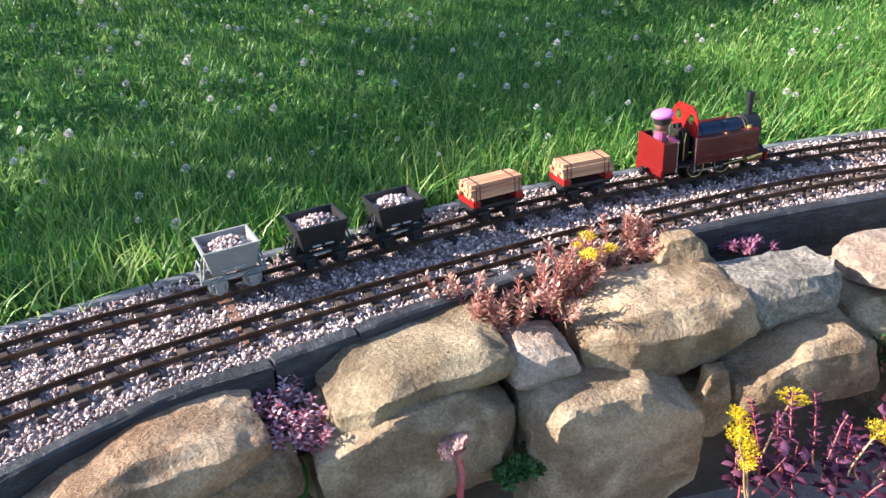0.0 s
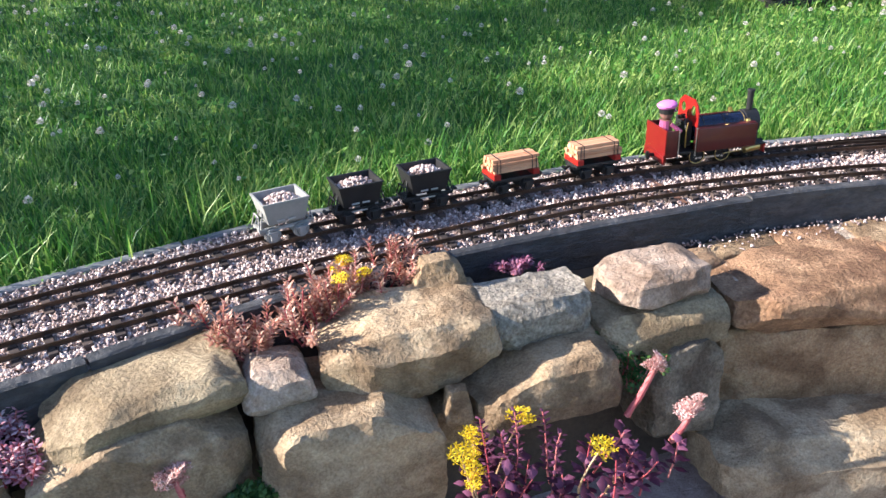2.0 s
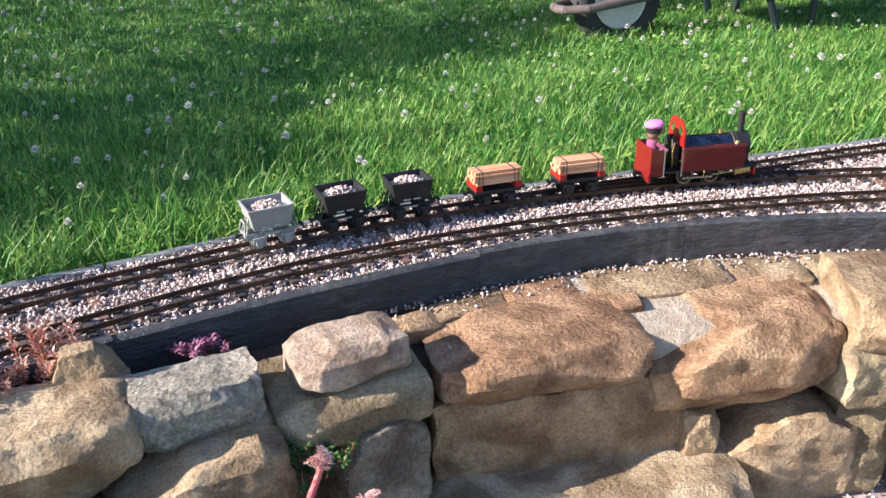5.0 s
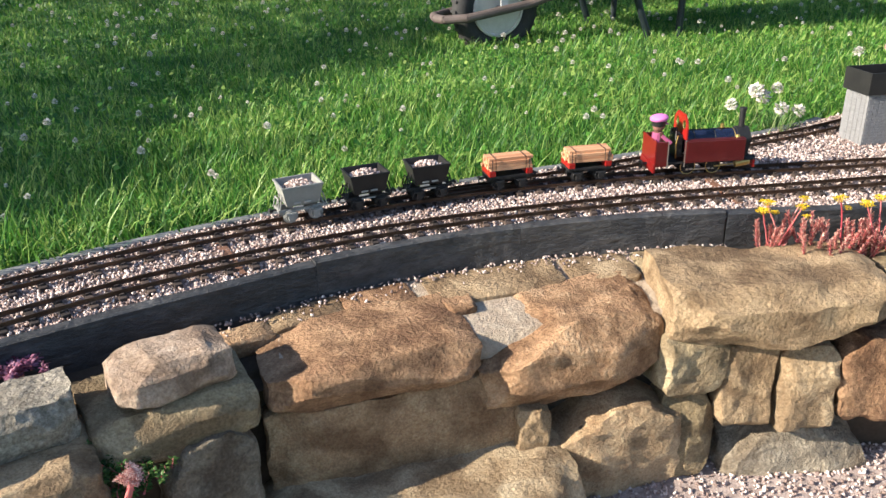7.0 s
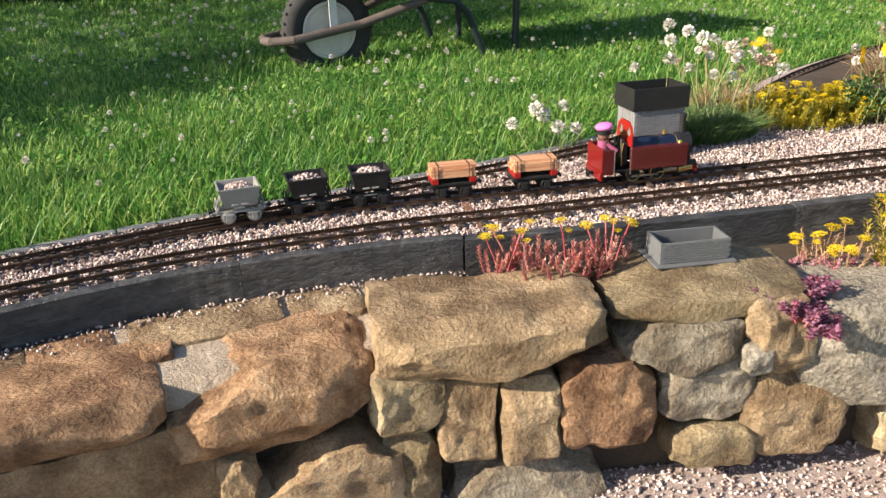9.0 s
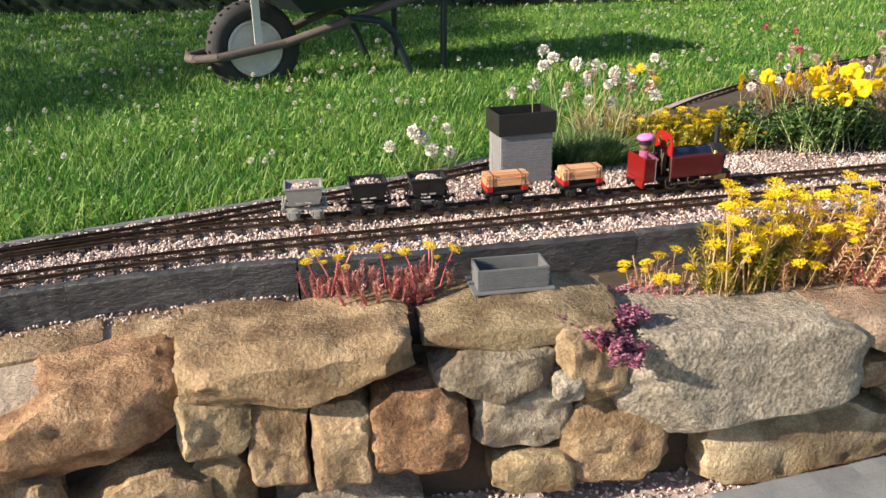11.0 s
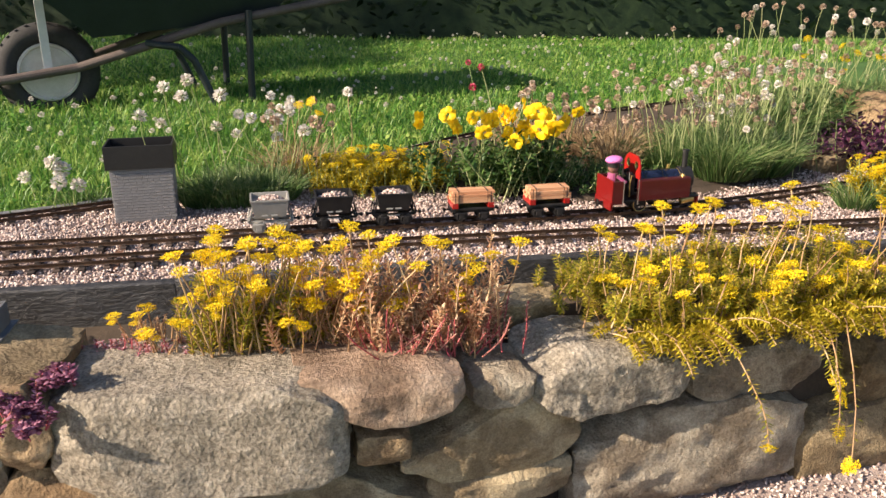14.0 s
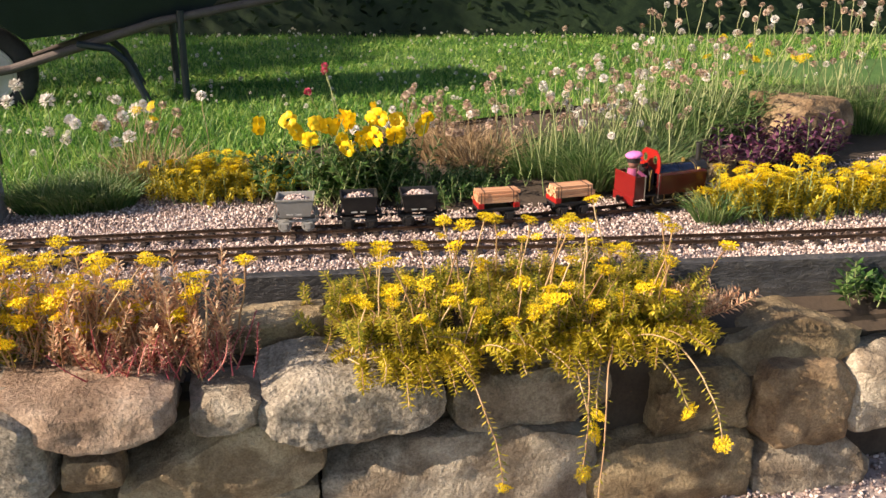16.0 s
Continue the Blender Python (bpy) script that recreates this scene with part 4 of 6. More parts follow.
def driver():
    """The little doll at the controls, one plain mesh."""
    bm = B()
    rod(bm, (0, 0, 0), (0, 0, 0.032), 0.014, 14, 0.011)
    rod(bm, (0.004, -0.012, 0.026), (0.022, -0.02, 0.012), 0.0042, 8)
    rod(bm, (0.004, 0.012, 0.026), (0.022, 0.02, 0.012), 0.0042, 8)
    n1 = len(bm.faces)
    bmesh.ops.create_uvsphere(bm, u_segments=16, v_segments=10, radius=0.0125, matrix=Matrix.Translation((0, 0, 0.0445)))
    n2 = len(bm.faces)
    rod(bm, (0, 0, 0.045), (0, 0, 0.056), 0.0139, 20, 0.0150)
    box(bm, 0.013, 0, 0.0485, 0.010, 0.018, 0.0016, 0.0004)
    n3 = len(bm.faces)
    rod(bm, (0, 0, 0.056), (0, 0, 0.0605), 0.0160, 22, 0.0188)
    bmesh.ops.create_uvsphere(bm, u_segments=22, v_segments=10, radius=0.0188, matrix=Matrix.Translation((0, 0, 0.0605)) @ Matrix.Rotation(radians(-8), 4, "Y") @ Matrix.Diagonal((1, 1, 0.42, 1)))
    bm.faces.ensure_lookup_table()
    for i, f in enumerate(bm.faces):
        f.material_index = 0 if i < n1 else 1 if i < n2 else 2 if i < n3 else 3
    ob = part("driver_figure", bm, "coat_pink", smooth=False)
    for k in ("skin", "black", "pink_cap"):
        ob.data.materials.append(M[k])
    return tagged(ob, "small toy driver doll wearing a pink peaked cap", "figurine")


def resize(t, kx, ky, kz):
    """Trim a vehicle's proportions; wheels keep their round shape."""
    for o in t.children:
        if o.name.startswith("wheel"):
            x, y, z = o.matrix_basis.translation
            o.matrix_basis = pose(x * kx, y, z)
        elif not o.name.startswith("plank"):
            for q in (o, *o.children):
                q.data.transform(Matrix.Diagonal((kx, ky, kz, 1)))
        else:
            o.data.transform(Matrix.Diagonal((kx, ky, kz, 1)))
            o.matrix_basis.translation = Vector((kx, ky, kz)) * o.matrix_basis.translation
    return t


WAGONS = [(skip_wagon("grey_plastic", "pale grey tipping skip wagon heaped with gravel", 21), -0.110),
          (skip_wagon("black", "black tipping skip wagon heaped with gravel", 22), 0.020),
          (skip_wagon("black", "black tipping skip wagon heaped with gravel", 23), 0.144),
          (log_wagon(1), 0.312), (log_wagon(2), 0.481)]
for w, _ in WAGONS:
    resize(w, 0.92, 0.94, 0.98)
LOCO, LOCO_LEAD = resize(loco(), 0.87, 0.81, 0.93), 0.722
DRIVER = driver()


# ---- water tower, stone trough ----
def water_tower():
    t = thing("water_tower", "grey model brick water tower with an open black tank", "water tower")
    bm = B()
    box(bm, 0, 0, 0, 0.126, 0.082, 0.122, 0.001)
    body = part("tower_body", bm, "tower_grey", t)
    rng = random.Random(4)
    bm = B()
    box(bm, 0, 0, 0, 0.0112, 0.0018, 0.0052, 0.0004)
    me = bpy.data.meshes.new("brick")
    bm.to_mesh(me)
    bm.free()
    me.materials.append(M["tower_grey"])
    for r in range(18):
        z = 0.006 + r * 0.0063
        for c in range(10):
            x = -0.0565 + c * 0.0125 + (r % 2) * 0.0032
            o = new("brick", me)
            o.parent = t
            o.matrix_basis = pose(x, -0.0413, z)
    for r in range(18):
        for c in range(6):
            o = new("brick", me)
            o.parent = t
            o.matrix_basis = pose(0.0633, -0.034 + c * 0.0128 + (r % 2) * 0.004, 0.006 + r * 0.0063, 0, 0, 90)
            if c < 4:
                o = new("brick", me)
                o.parent = t
                o.matrix_basis = pose(-0.0633, -0.028 + c * 0.016, 0.006 + r * 0.0063, 0, 0, 90)
    for nm, x, y, w, d in (("tank_side", 0, -0.045, 0.14, 0.004), ("tank_side", 0, 0.045, 0.14, 0.004), ("tank_end", -0.068, 0, 0.004, 0.086), ("tank_end", 0.068, 0, 0.004, 0.086)):
        bm = B()
        box(bm, x, y, 0.122, w, d, 0.05, 0.0008)
        part(nm, bm, "black", t)
    bm = B()
    box(bm, 0, 0, 0.122, 0.132, 0.086, 0.004)
    part("tank_floor", bm, "black", t)
    t.matrix_basis = pose(2.532, 1.765, -0.018, 0, 0, -2)


water_tower()


def trough():
    t = thing("model_coal_bin", "small grey model bin with brick-patterned sides on a flat base", "model bin")
    bm = B()
    box(bm, 0, 0, 0, 0.152, 0.086, 0.004, 0.001)
    part("base", bm, "box_grey", t)
    for nm, x, y, w, d in (("side_wall", 0, -0.03, 0.132, 0.004), ("side_wall", 0, 0.03, 0.132, 0.004), ("end_wall", -0.064, 0, 0.004, 0.056), ("end_wall", 0.064, 0, 0.004, 0.056)):
        bm = B()
        box(bm, x, y, 0.004, w, d, 0.044, 0.0006)
        part(nm, bm, "box_grey", t)
    bm = B()
    box(bm, 0, 0, 0, 0.0095, 0.0014, 0.0042, 0.0003)
    me = bpy.data.meshes.new("brick")
    bm.to_mesh(me)
    bm.free()
    me.materials.append(M["box_grey"])
    for r in range(8):
        for c in range(12):
            o = new("brick", me)
            o.parent = t
            o.matrix_basis = pose(-0.058 + c * 0.0105 + (r % 2) * 0.004, -0.0323, 0.006 + r * 0.0052)
    t.matrix_basis = pose(2.290, 1.225, -0.022, 0, 0, -8) @ Matrix.Diagonal((0.93, 0.93, 0.84, 1))


trough()


# ---- wheelbarrow ----
def wheelbarrow():
    t = thing("wheelbarrow", "dark metal wheelbarrow with a pneumatic wheel standing on the lawn", "wheelbarrow")
    bm = B()
    ring(bm, (0, 0, 0.18), (0, 1, 0), 0.138, 0.042, 40, 14)
    wheel = part("tyre", bm, "rubber", t, "black pneumatic tyre", smooth=True)
    for k in range(30):
        a = 2 * math.pi * k / 30
        bm = B()
        box(bm, 0, 0, -0.003, 0.010, 0.05, 0.004, 0.001)
        o = part("tread_block", bm, "rubber", wheel)
        o.matrix_basis = Matrix.Translation((0.178 * math.cos(a), 0, 0.18 + 0.178 * math.sin(a))) @ Matrix.Rotation(math.pi / 2 - a, 4, "Y")
    bm = B()
    rod(bm, (0, -0.032, 0.18), (0, 0.032, 0.18), 0.104, 32)
    ring(bm, (0, -0.034, 0.18), (0, 1, 0), 0.1, 0.007, 32, 6)
    part("wheel_rim", bm, "rim_white", t, "worn off-white wheel rim")
    bm = B()
    rod(bm, (0, -0.085, 0.18), (0, 0.085, 0.18), 0.014, 14)
    part("axle", bm, "rust_tube", t)
    bm = B()
    tube(bm, [(1.25, -0.26, 0.47), (0.62, -0.22, 0.36), (0.10, -0.10, 0.20), (-0.16, -0.10, 0.165), (-0.235, -0.06, 0.16), (-0.25, 0, 0.16), (-0.235, 0.06, 0.16), (-0.16, 0.10, 0.165), (0.10, 0.10, 0.20), (0.62, 0.22, 0.36), (1.25, 0.26, 0.47)], 0.0165, 12)
    part("tube_frame", bm, "rust_tube", t)
    for y in (-0.085, 0.085):
        bm = B()
        box(bm, 0, y, 0.17, 0.03, 0.005, 0.27, 0.001)
        part("fork_strut", bm, "galv", t, "pale galvanised strut")
    for sg in (-1, 1):
        bm = B()
        tube(bm, [(0.34, sg * 0.16, 0.285), (0.45, sg * 0.21, 0.27), (0.50, sg * 0.22, 0.22), (0.58, sg * 0.23, 0.02)], 0.014, 10)
        part("leg", bm, "barrow_paint", t)
        bm = B()
        tube(bm, [(0.71, sg * 0.24, 0.40), (0.70, sg * 0.24, 0.02)], 0.014, 10)
        part("leg", bm, "barrow_paint", t)
    bm = B()
    lo = [(0.16, -0.17, 0.31), (0.80, -0.20, 0.37), (0.80, 0.20, 0.37), (0.16, 0.17, 0.31)]
    hi = [(-0.10, -0.30, 0.56), (1.0, -0.34, 0.62), (1.0, 0.34, 0.62), (-0.10, 0.30, 0.56)]
    c = Vector((0.45, 0, 0.5))
    inner = [tuple(Vector(p) + (c - Vector(p)).normalized() * 0.008) for p in lo + hi]
    vs = [bm.verts.new(p) for p in lo + hi + inner]
    for a in range(4):
        b = (a + 1) % 4
        bm.faces.new((vs[a], vs[b], vs[4 + b], vs[4 + a]))
        bm.faces.new((vs[8 + b], vs[8 + a], vs[12 + a], vs[12 + b]))
        bm.faces.new((vs[4 + a], vs[4 + b], vs[12 + b], vs[12 + a]))
    bm.faces.new(vs[3::-1])
    bm.faces.new(vs[8:12])
    part("tray", bm, "barrow_paint", t, "dark green painted steel tray")
    bm = B()
    tube(bm, [*hi, hi[0]], 0.01, 8)
    part("tray_lip", bm, "barrow_paint", t)
    t.matrix_basis = pose(2.07, 3.50, lawn_z(2.07, 3.50) - 0.045, 0, 0, 10) @ Matrix.Diagonal((1.06, 1.06, 1.06, 1))


wheelbarrow()


# ---- plants ----
def plant_mat(name, a, b, c, **k):
    k.setdefault("rough", 0.5)
    M[name] = material(name, tone(a, b, c), k.pop("rough"), 14, 120, 0, rand=k.pop("rand", 0.5), translucent=k.pop("translucent", 0.3), island=True, spec=0.35, **k)


plant_mat("leaf_rust", (0.36, 0.16, 0.11), (0.55, 0.31, 0.22), (0.66, 0.48, 0.37))
plant_mat("leaf_pink", (0.40, 0.15, 0.20), (0.56, 0.31, 0.36), (0.68, 0.55, 0.56))
plant_mat("leaf_red", (0.42, 0.14, 0.12), (0.58, 0.28, 0.24), (0.68, 0.46, 0.38))
plant_mat("leaf_mauve", (0.13, 0.04, 0.08), (0.28, 0.10, 0.17), (0.46, 0.23, 0.32))
plant_mat("leaf_purple", (0.045, 0.014, 0.032), (0.10, 0.030, 0.065), (0.24, 0.09, 0.16))
plant_mat("leaf_green", (0.03, 0.08, 0.02), (0.06, 0.14, 0.03), (0.13, 0.22, 0.06))
plant_mat("leaf_yellow", (0.30, 0.26, 0.02), (0.54, 0.44, 0.03), (0.70, 0.55, 0.06), translucent=0.42)
plant_mat("leaf_olive", (0.16, 0.19, 0.02), (0.47, 0.42, 0.04), (0.66, 0.51, 0.08), translucent=0.42)
plant_mat("leaf_orange", (0.46, 0.22, 0.13), (0.66, 0.40, 0.25), (0.75, 0.56, 0.37))
# near-black greens: the far hedge's shade is put into its leaf colour
plant_mat("leaf_shaded", (0.006, 0.014, 0.008), (0.014, 0.030, 0.014), (0.035, 0.06, 0.025))
plant_mat("tuft", (0.05, 0.11, 0.03), (0.10, 0.19, 0.05), (0.24, 0.28, 0.12))
plant_mat("straw", (0.20, 0.13, 0.07), (0.36, 0.25, 0.14), (0.50, 0.38, 0.22))
plant_mat("stem_tan", (0.26, 0.15, 0.08), (0.44, 0.28, 0.15), (0.55, 0.40, 0.24), translucent=0.1)
plant_mat("stem_green", (0.12, 0.18, 0.06), (0.24, 0.30, 0.12), (0.38, 0.40, 0.20), translucent=0.1)
plant_mat("stem_red", (0.36, 0.05, 0.07), (0.50, 0.12, 0.13), (0.58, 0.25, 0.22), translucent=0.1)
plant_mat("petal_yellow", (0.74, 0.50, 0.004), (0.88, 0.65, 0.01), (0.92, 0.76, 0.04), translucent=0.42)
plant_mat("petal_pansy", (0.78, 0.46, 0.004), (0.86, 0.58, 0.008), (0.90, 0.68, 0.02), translucent=0.3)
plant_mat("petal_white", (0.52, 0.46, 0.40), (0.68, 0.64, 0.58), (0.80, 0.78, 0.74), translucent=0.25)
plant_mat("petal_dry", (0.26, 0.16, 0.11), (0.42, 0.30, 0.22), (0.58, 0.46, 0.36), translucent=0.2)
plant_mat("petal_red", (0.42, 0.02, 0.07), (0.55, 0.04, 0.12), (0.62, 0.12, 0.20), translucent=0.2)
plant_mat("petal_pink", (0.50, 0.22, 0.20), (0.64, 0.38, 0.34), (0.74, 0.58, 0.52), translucent=0.2)


class Bits:
    """Gathers many small leaves, blades and stems into one mesh."""

    def __init__(self):
        self.v, self.f, self.n = [], [], 0

    def add(self, verts, tris):
        self.v.append(np.asarray(verts, float))
        self.f.append(np.asarray(tris, int) + self.n)
        self.n += len(verts)

    def leaf(self, p, d, length, width, thick=0.3):
        d = d / (np.linalg.norm(d) + 1e-9)
        s = np.cross(d, (0.13, 0.21, 0.97))
        s /= np.linalg.norm(s) + 1e-9
        u = np.cross(s, d)
        m = p + d * length * 0.55
        self.add([p, m - s * width / 2, m + s * width / 2, m + u * width * thick, p + d * length], [(0, 3, 1), (0, 2, 3), (1, 3, 4), (3, 2, 4)])

    def stem(self, pts, r0, r1):
        pts = np.asarray(pts, float)
        k, vs, fs = 4, [], []
        for i, p in enumerate(pts):
            d = pts[min(i + 1, len(pts) - 1)] - pts[max(i - 1, 0)]
            d = d / (np.linalg.norm(d) + 1e-9)
            s = np.cross(d, (0.3, 0.9, 0.1))
            s /= np.linalg.norm(s) + 1e-9
            u = np.cross(d, s)
            r = r0 + (r1 - r0) * i / (len(pts) - 1)
            vs += [p + s * r, p + u * r, p - s * r, p - u * r]
            if i:
                for j in range(k):
                    a, b = (i - 1) * k + j, (i - 1) * k + (j + 1) % k
                    fs += [(a, b, b + k), (a, b + k, a + k)]
        self.add(vs, fs)

    def done(self, name, mat, parent=None):
        ob = fast_mesh(name, np.concatenate(self.v), np.concatenate(self.f), mat, parent)
        ob["kind"] = "stuff"
        return ob


def arch(p, d, length, bend, rng, n=6):
    """Points of a stem that starts along d and bends upward (bend > 0) or droops."""
    p, d = np.array(p, float), np.array(d, float) / np.linalg.norm(d)
    out = [p.copy()]
    for _ in range(n):
        d = d + np.array([rng.uniform(-0.17, 0.17), rng.uniform(-0.17, 0.17), bend / n])
        d /= np.linalg.norm(d)
        p = p + d * length / n
        out.append(p.copy())
    return np.array(out)


def dress(leaves, pts, n, length, width, lift, rng, start=0.2, taper=0.5):
    """Leaves in a spiral round a stem; lift 0 stands straight off, 1 lies along it."""
    for i in range(n):
        u = start + (1 - start) * (i + 0.5) / n
        k = u * (len(pts) - 1)
        j = min(int(k), len(pts) - 2)
        p = pts[j] + (pts[j + 1] - pts[j]) * (k - j)
        ax = pts[j + 1] - pts[j]
        ax = ax / (np.linalg.norm(ax) + 1e-9)
        a = i * 2.4 + rng.uniform(-0.4, 0.4)
        s = np.cross(ax, (0.31, 0.92, 0.2))
        s /= np.linalg.norm(s)
        w = np.cross(ax, s)
        r = s * math.cos(a) + w * math.sin(a)
        L = length * (1 - taper * abs(u - 0.6)) * rng.uniform(0.8, 1.2)
        leaves.leaf(p, r * (1 - lift) + ax * lift, L, width * rng.uniform(0.8, 1.2))


def head_mesh(name, mat, kind, r, seed):
    rng = random.Random(seed)
    b = Bits()
    if kind == "sedum":
        for i in range(20):
            a, q = i * 2.4, math.sqrt((i + 0.5) / 20)
            c = np.array([q * r * math.cos(a), q * r * math.sin(a), 0.35 * r * (1 - q * q) + rng.uniform(-0.08, 0.12) * r])
            for k in range(5):
                t = k * math.pi / 2.5 + rng.uniform(-0.3, 0.3)
                b.leaf(c, np.array([math.cos(t), math.sin(t), rng.uniform(0.1, 0.9)]), r * 0.38, r * 0.15, 0.4)
            b.leaf(np.array([c[0] * 0.3, c[1] * 0.3, -r * 0.5]), c - np.array([c[0] * 0.3, c[1] * 0.3, -r * 0.5]), np.linalg.norm(c * [0.7, 0.7, 1] + [0, 0, r * 0.5]), r * 0.08)
    elif kind == "pom":
        for i in range(54):
            z = 1 - 2 * (i + 0.5) / 54 * 0.86
            a, s = i * 2.4, math.sqrt(max(0, 1 - z * z))
            d = np.array([s * math.cos(a), s * math.sin(a), z])
            b.leaf(d * r * 0.45, d + np.array([rng.uniform(-0.35, 0.35) for _ in range(3)]), r * rng.uniform(0.45, 0.65), r * 0.46, 0.2)
    else:  # pansy: five overlapping round petals, tipped to face outward
        for k, (a, L) in enumerate(((90, 1.0), (40, 0.95), (140, 0.95), (-20, 0.9), (200, 0.9), (-90, 1.15), (-65, 1.05), (-115, 1.05))):
            a = radians(a)
            c = np.array([math.cos(a) * r * 0.60 * L, -0.16 * r * (k % 3), math.sin(a) * r * 0.60 * L])
            ring_v = [c + r * 0.44 * np.array([math.cos(t), 0.30 * math.sin(3 * t + k) + 0.2, math.sin(t)]) for t in (i * math.pi / 4 for i in range(8))]
            b.add([c + np.array([0, -0.08 * r, 0]), *ring_v], [(0, i + 1, (i + 1) % 8 + 1) for i in range(8)])
    me = b.done(name, mat)
    data = me.data
    bpy.data.objects.remove(me)
    return data


HEADS = {k: [head_mesh("flower_head", m, kind, r, 40 + i) for i in range(3)] for k, m, kind, r in (
    ("sedum", "petal_yellow", "sedum", 0.0155), ("pom", "petal_white", "pom", 0.0135), ("dry", "petal_dry", "pom", 0.0125), ("pansy", "petal_pansy", "pansy", 0.0235),
    ("red", "petal_red", "pom", 0.012), ("star", "petal_pink", "sedum", 0.0145), ("clover", "petal_white", "pom", 0.009))}


def head(kind, p, parent, rng, size=1.0, tilt=18, turn=None):
    ob = new("flower_head", rng.choice(HEADS[kind]))
    ob.parent = parent
    s = size * rng.uniform(0.8, 1.15)
    ob.matrix_basis = pose(*p, rng.uniform(-tilt, tilt), rng.uniform(-tilt, tilt), rng.uniform(0, 360) if turn is None else turn) @ Matrix.Diagonal((s, s, s, 1))
    return ob


def sedum(name, label, spots, n, length, leaf, mats, seed, flowers=0, stalk=(0.08, 0.15), lean=0.5, bend=0.6, nleaf=16, lift=0.45, spread=0.03, way=(0, 0, 1), fsize=1.0):
    """A clump of leafy fleshy shoots; spots are the places where it roots."""
    rng = random.Random(seed)
    t = thing(name, label, "plant", "rock garden plants")
    stems, leaves = Bits(), Bits()
    for i in range(n):
        c = rng.choice(spots)
        p = (c[0] + rng.gauss(0, spread), c[1] + rng.gauss(0, spread * 0.7), c[2] - 0.006)
        a = rng.uniform(0, 6.28)
        d = np.array(way) + lean * np.array([math.cos(a), math.sin(a), 0]) * rng.uniform(0.2, 1.3)
        pts = arch(p, d, rng.uniform(*length), bend, rng)
        stems.stem(pts, 0.0016, 0.0009)
        dress(leaves, pts, nleaf, leaf[0], leaf[1], lift, rng)
    for i in range(flowers):
        c = rng.choice(spots)
        p = (c[0] + rng.gauss(0, spread), c[1] + rng.gauss(0, spread * 0.6), c[2] - 0.004)
        d = np.array([rng.uniform(-0.35, 0.35), rng.uniform(-0.3, 0.2), 1.0])
        pts = arch(p, d, rng.uniform(*stalk), 0.15, rng)
        stems.stem(pts, 0.0017, 0.0012)
        dress(leaves, pts, 9, leaf[0] * 0.7, leaf[1] * 0.8, 0.5, rng, 0.15)
        head("sedum", pts[-1], t, rng, fsize)
        if rng.random() < 0.35:
            head("sedum", pts[-2] + np.array([rng.uniform(-0.014, 0.014), rng.uniform(-0.01, 0.0), 0]), t, rng, fsize * 0.6)
    stems.done("stem_growth", mats[0], t)
    leaves.done("foliage", mats[1], t)
    return t


def tuft_of(bits, x, y, z, n, length, spread, rng, width=0.0022, fall=0.7):
    for _ in range(n):
        a, q = rng.uniform(0, 6.28), math.sqrt(rng.random())
        p = np.array([x + q * spread * math.cos(a), y + q * spread * math.sin(a) * 0.7, z])
        d = np.array([math.cos(a) * q * fall + rng.uniform(-0.2, 0.2), math.sin(a) * q * fall + rng.uniform(-0.2, 0.2), 1.0])
        L = length * rng.uniform(0.6, 1.2)
        d /= np.linalg.norm(d)
        s = np.cross(d, (rng.uniform(-1, 1), rng.uniform(-1, 1), 0.1))
        s *= width / (np.linalg.norm(s) + 1e-9) / 2
        m = p + d * L * 0.55
        e = m + (d * 0.8 + np.array([d[0] * 0.5, d[1] * 0.5, -0.35])) * L * 0.5
        bits.add([p - s, p + s, m + s * 0.8, m - s * 0.8, e], [(0, 1, 2), (0, 2, 3), (3, 2, 4)])


def thrift(label, mounds, blades, length, heads, high, seed, kinds=("pom",), reach=0.08, mats=("tuft", "stem_green"), lean=0.3, name="sea_thrift", hsize=1.0):
    """Grassy cushions with round papery flower heads on thin stalks."""
    rng = random.Random(seed)
    t = thing(name, label, "plant", "flower bed plants")
    grassy, stalks = Bits(), Bits()
    for x, y, z, r in mounds:
        tuft_of(grassy, x, y, z, blades, length, r, rng)
    for i in range(heads):
        x, y, z, r = rng.choice(mounds)
        p = (x + rng.gauss(0, reach), y + rng.gauss(0, reach * 0.6), z)
        pts = arch(p, (rng.uniform(-lean, lean), rng.uniform(-lean, lean), 1), rng.uniform(*high), 0.1, rng)
        stalks.stem(pts, 0.0012, 0.0009)
        head(rng.choice(kinds), pts[-1], t, rng, hsize, 40)
    grassy.done("blade_tuft", mats[0], t)
    if heads:
        stalks.done("stalk_growth", mats[1], t)
    return t


# along the wall
sedum("stonecrop", "rust-pink stonecrop spilling over the wall stones", [(0.35, 1.0, -0.045), (0.40, 0.985, -0.045), (0.45, 1.01, -0.04), (0.48, 1.05, -0.04), (0.53, 1.105, -0.04), (0.575, 1.15, -0.035)], 95, (0.04, 0.085), (0.014, 0.0052), ("stem_red", "leaf_rust"), 51, 0, lean=1.0, nleaf=30, spread=0.018)
sedum("stonecrop", "rust-pink stonecrop with two bright yellow flower heads", [(0.50, 1.09, -0.05), (0.515, 1.10, -0.05)], 12, (0.05, 0.09), (0.014, 0.0052), ("stem_red", "leaf_rust"), 52, 3, (0.07, 0.10), lean=0.4, nleaf=22, spread=0.012)
